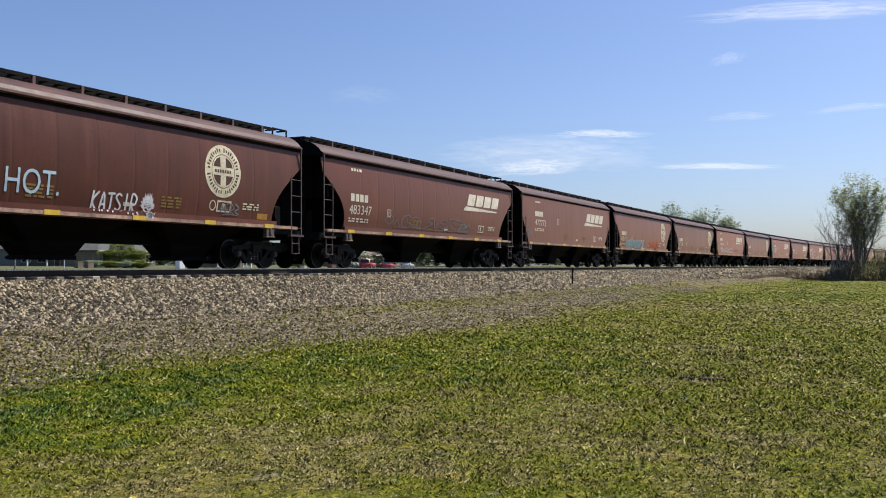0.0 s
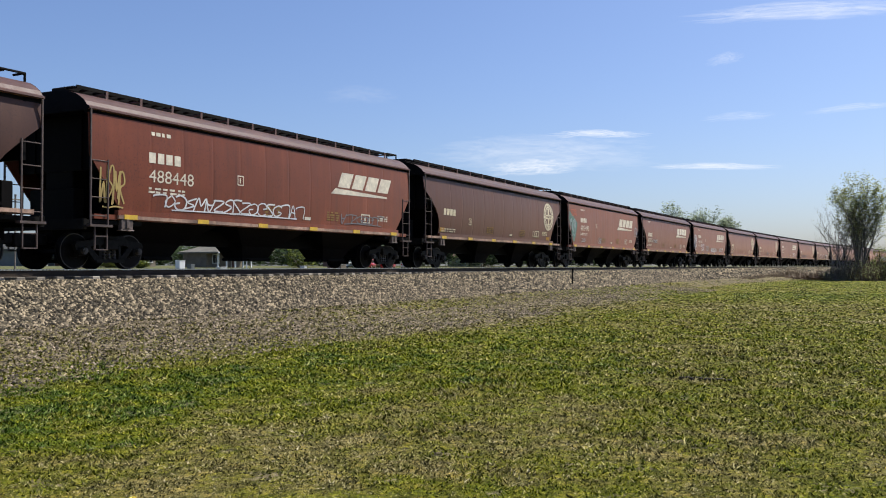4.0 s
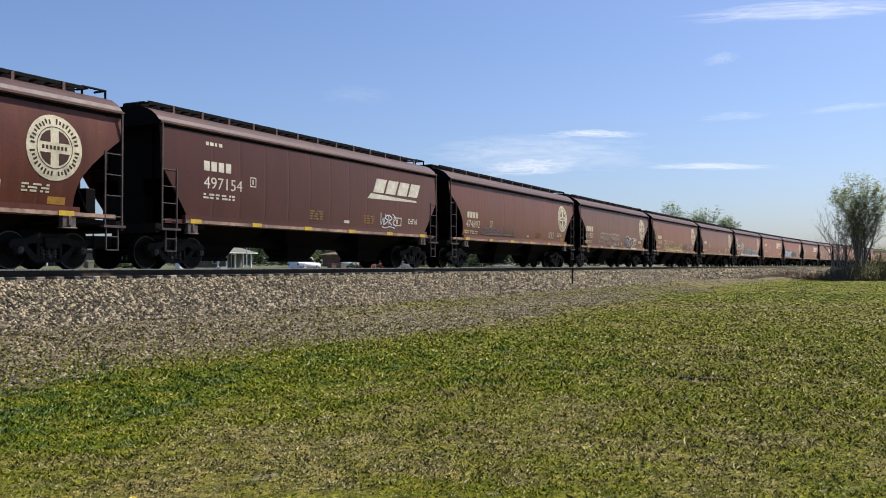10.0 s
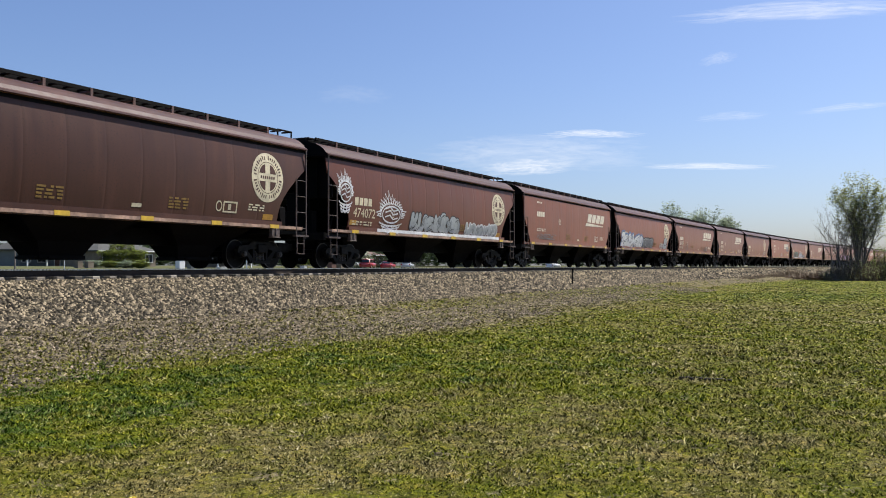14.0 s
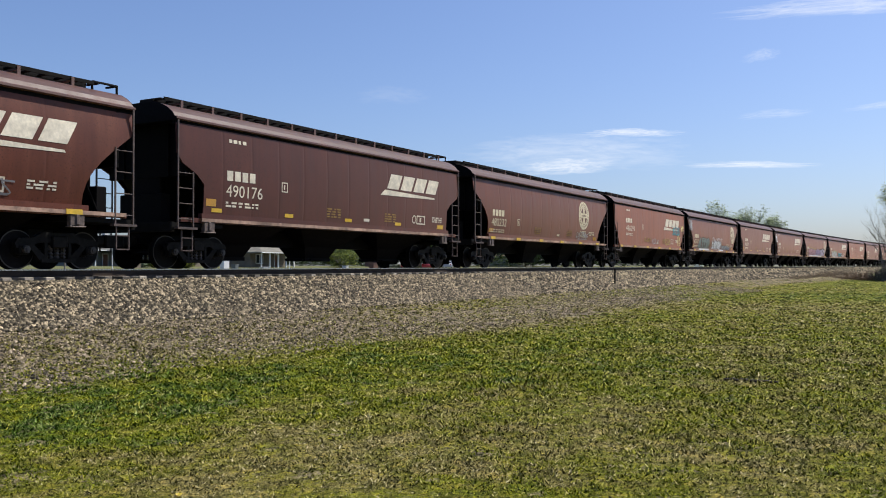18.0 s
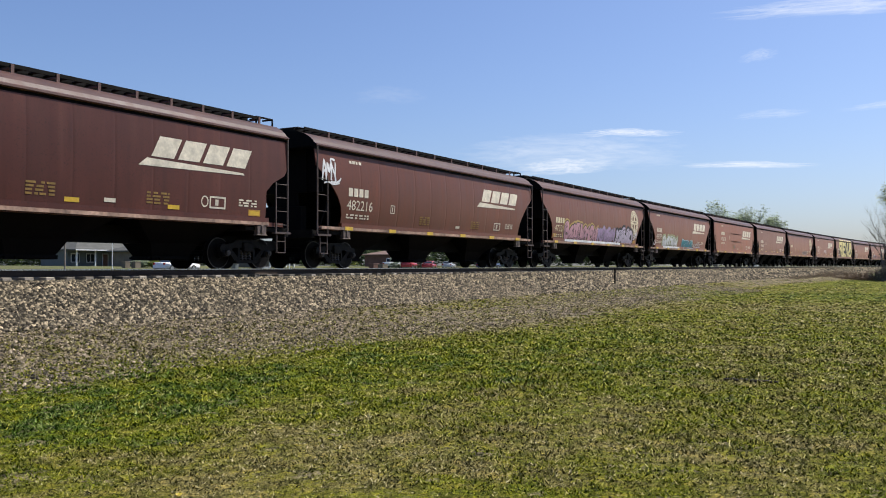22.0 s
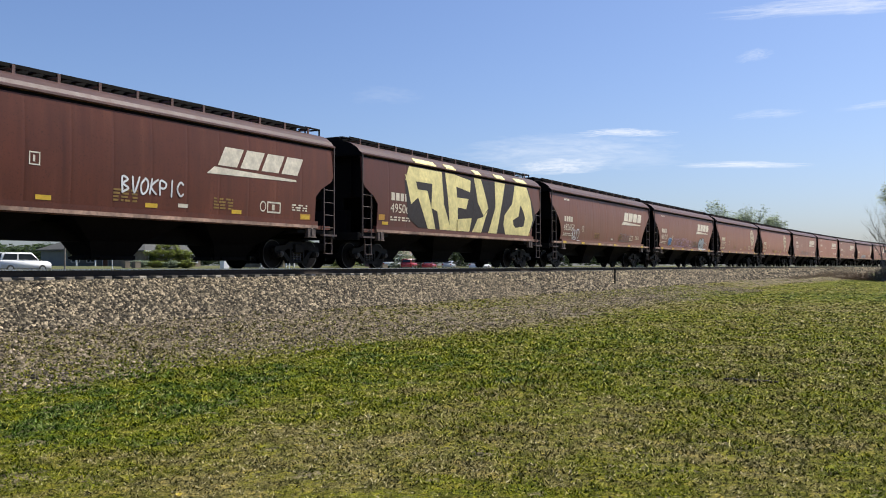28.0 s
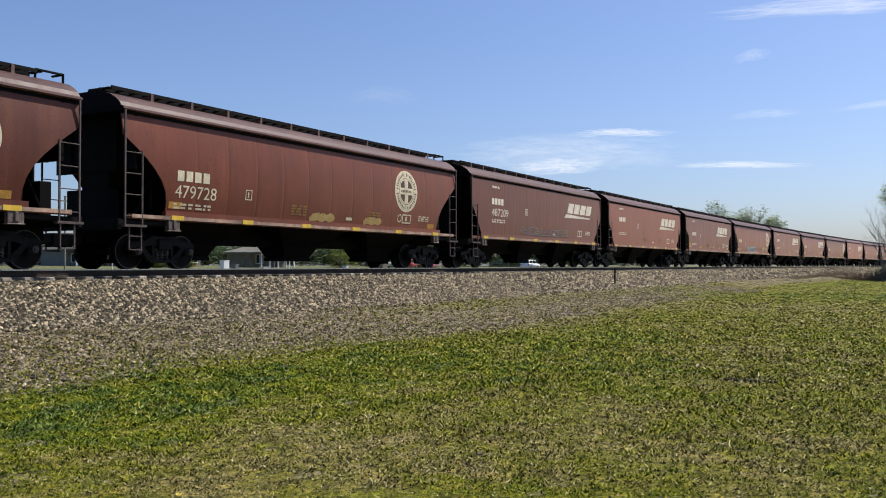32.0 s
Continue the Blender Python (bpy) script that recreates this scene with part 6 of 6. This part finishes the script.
def vehicle(label, form, colour, at=None):
    length, w, lower, cabin = VEHICLE[form]
    v = thing(form if form != "suv" else "car", label, "car", at)
    bm = bmesh.new()
    prism(bm, lower, "y", -w / 2, w / 2)
    c = [(x, z) for x, z in cabin]
    prism(bm, c, "y", -w / 2 + .12, w / 2 - .12)
    bmesh.ops.bevel(bm, geom=bm.edges[:], offset=.05, segments=2, affect="EDGES")
    part("body", bm, COAT[colour], v, smooth=True)
    (x0, z0), (x1, z1), (x2, z2), (x3, z3) = c
    for y in (-1, 1):
        g = bmesh.new()
        zt, zb = z1 - .1, z0 + .06
        prism(g, [(x0 + (x1 - x0) * .2 + .12, zb), (x1 + .12, zt), (x2 - .05, zt), (x3 - .22, zb)], "y", y * (w / 2 - .125), y * (w / 2 - .105))
        sw = part("side_window", g, glass, v)
        part("window_pillar", boxes(((x1 + x2) / 2 - .05, (x1 + x2) / 2 + .05, y * (w / 2 - .10) - .006, y * (w / 2 - .10) + .006, zb, zt)), COAT[colour], sw)
    for x, z, xx, zz, nm in ((x2, z2, x3, z3, "windscreen"), (x1, z1, x0, z0, "rear_window")):
        d = Vector((xx - x, 0, zz - z))
        nrm = Vector((-d.z, 0, d.x)).normalized() * (.012 if xx > x else -.012)
        a, b = Vector((x, 0, z)) + d * .12 + nrm, Vector((x, 0, z)) + d * .9 + nrm
        g = bmesh.new()
        hw = w / 2 - .22
        f = g.faces.new([g.verts.new(p) for p in ((a.x, -hw, a.z), (a.x, hw, a.z), (b.x, hw, b.z), (b.x, -hw, b.z))])
        e = bmesh.ops.extrude_face_region(g, geom=[f])
        for q in e["geom"]:
            if isinstance(q, bmesh.types.BMVert):
                q.co += nrm * .6
        part(nm, g, glass, v)
    for x in (-length * .31, length * .31):
        for y in (-1, 1):
            wh = part("wheel", rod(bmesh.new(), (0, -.11, 0), (0, .11, 0), .35, 18), rubber, v, at=(x, y * (w / 2 - .10), .35))
            part("rim", rod(bmesh.new(), (0, -.02, 0), (0, .02, 0), .22, 12), alloy, wh, at=(0, y * .105, 0))
    for y in (-1, 1):
        part("tail_lamp", boxes((-length / 2 - .02, -length / 2 + .06, y * w * .4 - .12, y * w * .4 + .12, .72, .92)), lamp_red, v)
        part("headlamp", boxes((length / 2 - .08, length / 2 + .01, y * w * .38 - .16, y * w * .38 + .16, .62, .76)), lamp_clear, v)
    part("bumper", boxes((-length / 2 - .05, -length / 2 + .06, -w / 2 + .06, w / 2 - .06, .38, .56), bevel=.02), COAT[colour], v)
    return v


# label, form, colour, place along the road at a time, speed
TRAFFIC = [(vehicle("white sport utility car driving on the far road", "suv", "white"), 58.8, 8.5, 23.3), (vehicle("dark blue pickup truck driving on the far road", "pickup", "navy"), 63.6, 19.1, 24.5),
           (vehicle("white sedan driving on the far road", "sedan", "white"), 64.6, 22.0, 26.1), (vehicle("white sedan following on the far road", "sedan", "white"), 68.8, 25.5, 25.1),
           (vehicle("white sport utility car driving on the far road", "suv", "white"), 47.1, 28.0, 26.2)]
for b, d, form, c, lab in ((-.085, 150, "suv", "red", "red sport utility car parked beyond the road"), (-.062, 152, "sedan", "red", "red sedan parked beyond the road"), (-.04, 160, "sedan", "silver", "silver sedan parked beyond the road"), (-.105, 156, "pickup", "white", "white pickup truck parked beyond the road")):
    p = seen(b, d)
    vehicle(lab, form, c, pose(p.x, p.y, p.z, 0, 0, 20))


# ---- trackside post ----
post = thing("marker_post", "thin dark steel marker post on the bank", "post", track(44.5, 4.1, -.93))
part("shaft", boxes((-.03, .03, -.03, .03, -.2, .86)), steel_dark, post)
part("plate", boxes((-.06, .06, -.045, -.03, .62, .86)), steel_dark, post)


# ---- clouds ----
def cloud_material(seed, soft):
    m, ns, ln, bs = nodes_of("thin_cloud")
    nt = m.node_tree
    ns.remove(bs)
    tc = ns.new("ShaderNodeTexCoord")
    mp = ns.new("ShaderNodeMapping")
    mp.inputs["Location"].default_value = (seed * 3.1, seed * 1.7, 0)
    mp.inputs["Scale"].default_value = (2.4, 1.0, 4.0)
    ln.new(tc.outputs["Generated"], mp.inputs[0])
    n = ns.new("ShaderNodeTexNoise")
    n.inputs["Scale"].default_value, n.inputs["Detail"].default_value, n.inputs["Roughness"].default_value = 2.6, 9.0, 0.66
    ln.new(mp.outputs[0], n.inputs["Vector"])
    sep = ns.new("ShaderNodeSeparateXYZ")
    ln.new(tc.outputs["Generated"], sep.inputs[0])

    def bell(sock):
        a = ns.new("ShaderNodeMath")
        a.operation = "SUBTRACT"
        a.inputs[1].default_value = 0.5
        ln.new(sock, a.inputs[0])
        b = ns.new("ShaderNodeMath")
        b.operation = "MULTIPLY"
        ln.new(a.outputs[0], b.inputs[0])
        ln.new(a.outputs[0], b.inputs[1])
        c = ns.new("ShaderNodeMath")
        c.operation = "MULTIPLY_ADD"
        c.inputs[1].default_value, c.inputs[2].default_value = -4.0, 1.0
        ln.new(b.outputs[0], c.inputs[0])
        return c.outputs[0]
    edge = ns.new("ShaderNodeMath")
    edge.operation = "MULTIPLY"
    ln.new(bell(sep.outputs["X"]), edge.inputs[0])
    ln.new(bell(sep.outputs["Z"]), edge.inputs[1])
    s = ns.new("ShaderNodeMath")
    s.operation = "MULTIPLY"
    ln.new(edge.outputs[0], s.inputs[0])
    ln.new(n.outputs[0], s.inputs[1])
    r = ramp(nt, s.outputs[0], [(0.24, (0, 0, 0)), (0.60, (soft,) * 3)])
    em = ns.new("ShaderNodeEmission")
    em.inputs[0].default_value, em.inputs[1].default_value = (0.96, 0.97, 1.0, 1), 0.95
    tr = ns.new("ShaderNodeBsdfTransparent")
    mx = ns.new("ShaderNodeMixShader")
    ln.new(r.outputs[0], mx.inputs[0])
    ln.new(tr.outputs[0], mx.inputs[1])
    ln.new(em.outputs[0], mx.inputs[2])
    ln.new(mx.outputs[0], ns["Material Output"].inputs[0])
    return m


CLOUDS = []
CLOUD_D = 3000.0
# sideways slope, upward slope, width, height, tilt, strength
for k, (b, e, w, h, tilt, soft) in enumerate(((.182, .150, .16, .013, 0, .62), (.105, .112, .15, .026, 3, .6), (.315, .113, .21, .011, 0, .6), (.42, .290, .40, .032, 3, .42), (.325, .236, .06, .02, 12, .2), (.47, .18, .16, .012, 6, .25),
                                              (-.09, .195, .12, .03, 0, .07), (.34, .17, .12, .014, 4, .2), (.60, .16, .2, .02, 0, .4), (.12, .128, .36, .06, 0, .28))):
    bm = bmesh.new()
    nx, nz = 8, 2
    vs = [[bm.verts.new(((i / nx - .5) * w * CLOUD_D, 30 * math.sin(i * 1.3) * math.sin(j), (j / nz - .5) * h * CLOUD_D)) for i in range(nx + 1)] for j in range(nz + 1)]
    for j in range(nz):
        for i in range(nx):
            bm.faces.new((vs[j][i], vs[j][i + 1], vs[j + 1][i + 1], vs[j + 1][i]))
    p = FWD * CLOUD_D + SIDE * (b * CLOUD_D) + Vector((0, 0, e * CLOUD_D))
    home = Matrix.Translation(p) @ pose(0, 0, 0, 0, 0, -YAW) @ pose(0, 0, 0, 0, -tilt, 0)
    c = solid("cloud", bm, cloud_material(k + 1, soft), "thin white wisp of high cloud", "cloud", at=home, group="wisps of cloud")
    c.visible_shadow = False
    CLOUDS.append((c, home))


# ---- grass ----
def grass_material():
    m, ns, ln, bs = nodes_of("grass_blades")
    nt = m.node_tree
    isl = ns.new("ShaderNodeNewGeometry").outputs["Random Per Island"]
    patch = noise_node(nt, 1.6, 6.0, rough=0.7)
    lush = ns.new("ShaderNodeAttribute")
    lush.attribute_name = "lush"
    # the darkest tufts carry shade between blades in their colour
    green = ramp(nt, isl, [(0.0, (0.014, 0.022, 0.002)), (0.24, (0.062, 0.082, 0.003)), (0.6, (0.176, 0.190, 0.007)), (0.88, (0.280, 0.272, 0.026)), (1.0, (0.40, 0.37, 0.13))])
    straw = ramp(nt, isl, [(0.0, (0.017, 0.016, 0.005)), (0.24, (0.080, 0.074, 0.019)), (0.65, (0.208, 0.182, 0.070)), (0.9, (0.33, 0.285, 0.13)), (1.0, (0.48, 0.42, 0.25))])
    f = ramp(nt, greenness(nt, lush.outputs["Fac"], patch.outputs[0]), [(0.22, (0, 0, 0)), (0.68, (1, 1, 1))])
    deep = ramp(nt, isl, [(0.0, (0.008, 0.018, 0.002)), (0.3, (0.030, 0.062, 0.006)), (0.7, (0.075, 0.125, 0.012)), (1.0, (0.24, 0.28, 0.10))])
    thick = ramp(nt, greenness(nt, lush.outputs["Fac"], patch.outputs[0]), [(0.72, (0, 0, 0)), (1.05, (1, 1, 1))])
    blades = mixed(nt, f.outputs[0], straw.outputs[0], green.outputs[0])
    ln.new(mixed(nt, thick.outputs[0], blades, deep.outputs[0]), bs.inputs["Base Color"])
    bs.inputs["Roughness"].default_value = 0.8
    bs.inputs["Specular IOR Level"].default_value = 0.06
    return m


grass_mat = grass_material()


def tuft_shape():
    """Three short leaning blades from one root."""
    vs, fs = [(0, 0, 0)], []
    for a, r, h in ((.3, 1.0, .75), (2.4, .8, 1.0), (4.5, 1.1, .55)):
        k = len(vs)
        vs += [(math.cos(a - .55) * r * .5, math.sin(a - .55) * r * .5, h * .45), (math.cos(a) * r, math.sin(a) * r, h), (math.cos(a + .55) * r * .5, math.sin(a + .55) * r * .5, h * .5)]
        fs.append((0, k, k + 1, k + 2))
    return vs, fs


def grass(n, d0, d1, b0, b1, grow, label):
    """Tufts over a fan of ground, larger and sparser with distance."""
    d = d0 * (d1 / d0) ** rng.uniform(0, 1, n)
    b = rng.uniform(b0, b1, n)
    x = d * (FWD.x + b * SIDE.x)
    y = d * (FWD.y + b * SIDE.y)
    off = TRACK_Y - y
    off = np.where(x > BEND_AT, off - (x - BEND_AT) ** 2 / (2 * BEND_R), off)
    clump = np.array([noise.noise((px * .7, py * .7, 5.0)) + .7 * noise.noise((px * 2.6, py * 2.6, 9.0)) for px, py in zip(x, y)])
    zone = zone_of(off, x) + 1.3 * clump + rng.normal(0, .22, n)
    keep = (off > 4.6) & (rng.uniform(0, 1, n) < np.clip(1.25 - zone * .65, 0.45, 1) * np.interp(d, [0, 28, 60, 115], [1, .62, .35, .2]))
    x, y, d, off, clump, zone = x[keep], y[keep], d[keep], off[keep], clump[keep], zone[keep]
    n = len(x)
    wob = np.array([noise.noise((px * 0.22, o * 0.22, 3.3)) * 0.05 if 5 < o < 26 else 0.0 for px, o in zip(x, off)])
    z = np.interp(off, [q[0] for q in BED], [q[1] for q in BED]) + wob - .008
    w = grow * np.minimum(d, 10 + .55 * (d - 10)) * rng.uniform(.45, 1.35, n)
    w = np.where(d < 10, grow * d * rng.uniform(.45, 1.35, n), w) * np.interp(d, [10, 22, 45], [1, 1.45, 1.8])
    hh = np.clip(w * .8, .016, .045) * rng.uniform(.5, 1.3, n) * np.clip(1 + .5 * clump, .6, 1.5)
    hh *= np.interp(d, [0, 14, 30], [1.2, 1.25, 1.2])
    sc = np.stack([w * rng.uniform(.5, 1.3, n), w, hh], -1)
    vs, fs = tuft_shape()
    ob = scatter_mesh("grass", vs, fs, np.stack([x, y, z], -1), rng.uniform(0, 6.28, n), sc, grass_mat, label, "grass", shear=rng.normal(0, .75, (n, 2)))
    a = ob.data.attributes.new("lush", "FLOAT", "POINT")
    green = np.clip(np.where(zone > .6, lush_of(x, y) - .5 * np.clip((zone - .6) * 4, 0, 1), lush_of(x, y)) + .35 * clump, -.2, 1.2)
    a.data.foreach_set("value", np.repeat(green, len(vs)).astype(np.float32))
    return ob


grass(270000, 4.9, 115, -.60, .64, .0041, "short mown lawn of green blades and dry straw")


petal_yellow = surface("dandelion_petals", (0.80, 0.60, 0.02), 0.6, 0.0, 0.1, 30, 6)


def dandelion(at, seed):
    r = random.Random(seed)
    t = thing("dandelion", "yellow dandelion flower in the lawn", "flower", at)
    part("stalk", rod(bmesh.new(), (0, 0, -.02), (.01, 0, .07), .003, 5), leaf_bush, t)
    bm = bmesh.new()
    for k in range(14):
        a = k * 6.28 / 14
        poly3 = [bm.verts.new((math.cos(a + q) * rr + .01, math.sin(a + q) * rr, z)) for q, rr, z in ((-.2, .005, .07), (.2, .005, .07), (.12, .024, .085), (-.12, .024, .085))]
        bm.faces.new(poly3)
    part("petals", bm, petal_yellow, t)


dandelion(Vector((0.0, 0, 0)) + FWD * 5.82 + SIDE * (-.35 * 5.82) + Vector((0, 0, GROUND_Z)), 1)
soil = surface("dark_turned_soil", (0.035, 0.028, 0.022), 0.95, 0, 0.3, 20, 3, 0.4)
clods = thing("soil_clods", "dark clods of turned soil in the lawn", "soil", FWD * 12.45 + SIDE * (.297 * 12.45) + Vector((0, 0, GROUND_Z + .01)))
rc = random.Random(4)
for k in range(18):
    part("clod", mesh_of("clod", boxes((-.028, .028, -.02, .02, -.02, .02), bevel=.008), soil), None, clods, at=Matrix.Translation(SIDE * ((k - 9) * .034 + rc.uniform(-.03, .03)) + FWD * (-(k - 9) * .02 + rc.uniform(-.06, .06))) @ pose(0, 0, 0, 0, 0, rc.uniform(0, 180)))


# ---- what moves ----
START = 24.787        # where the first coupling stands at 0 s


# small surges of the train, second by second, in metres
SLACK = [-.05, .03, -.06, .12, .15, .25, .36, -.2, .09, .21, .46, .32, -.32, -.29, .04, .2, .35, .48, .62, .74, .35, .39, .4, -.48, -.33, -.11, .1, .35, .52, -.36, -.26, .75, .05]


def travelled(t):
    """How far the train has come after t seconds: it slows a little."""
    return 20.612 * t - 0.005387 * t * t - float(np.interp(t, range(33), SLACK))


COUPLING = [START]
for row in ROSTER[1:]:
    COUPLING.append(COUPLING[-1] + LENGTH[row[0]])


def car_pose(i, t):
    s = COUPLING[i] - LENGTH[ROSTER[i][0]] / 2 - travelled(t)
    a, b = track(s - 7.05), track(s + 7.05)
    m = (a + b) / 2
    return pose(m.x, m.y, 0, 0, 0, math.degrees(math.atan2(b.y - a.y, b.x - a.x)))


def motions():
    for i, car in enumerate(CARS):
        walk(car, [(t, car_pose(i, t)) for t in range(33)])
    for car, x, when, speed in TRAFFIC:
        walk(car, [(t, pose(x + speed * (t - when), ROAD_Y - 1.8, ROAD_Z)) for t in (0, 16, 32)])
    for cloud, home in CLOUDS:
        walk(cloud, [(t, Matrix.Translation(SIDE * (-2.3 * t)) @ home) for t in (0, 16, 32)])
    # all wheels roll alike: one keyed turn, shared by every wheelset
    first = WHEELSETS[0]
    walk(first, [(f / FPS, Matrix.Rotation(-travelled(f / FPS) / 0.457, 4, "Y")) for f in range(32 * FPS + 1)])
    for w in WHEELSETS[1:]:
        w.rotation_mode = "QUATERNION"
        keys = w.animation_data_create()
        keys.action = first.animation_data.action
        keys.action_slot = first.animation_data.action_slot


motions()
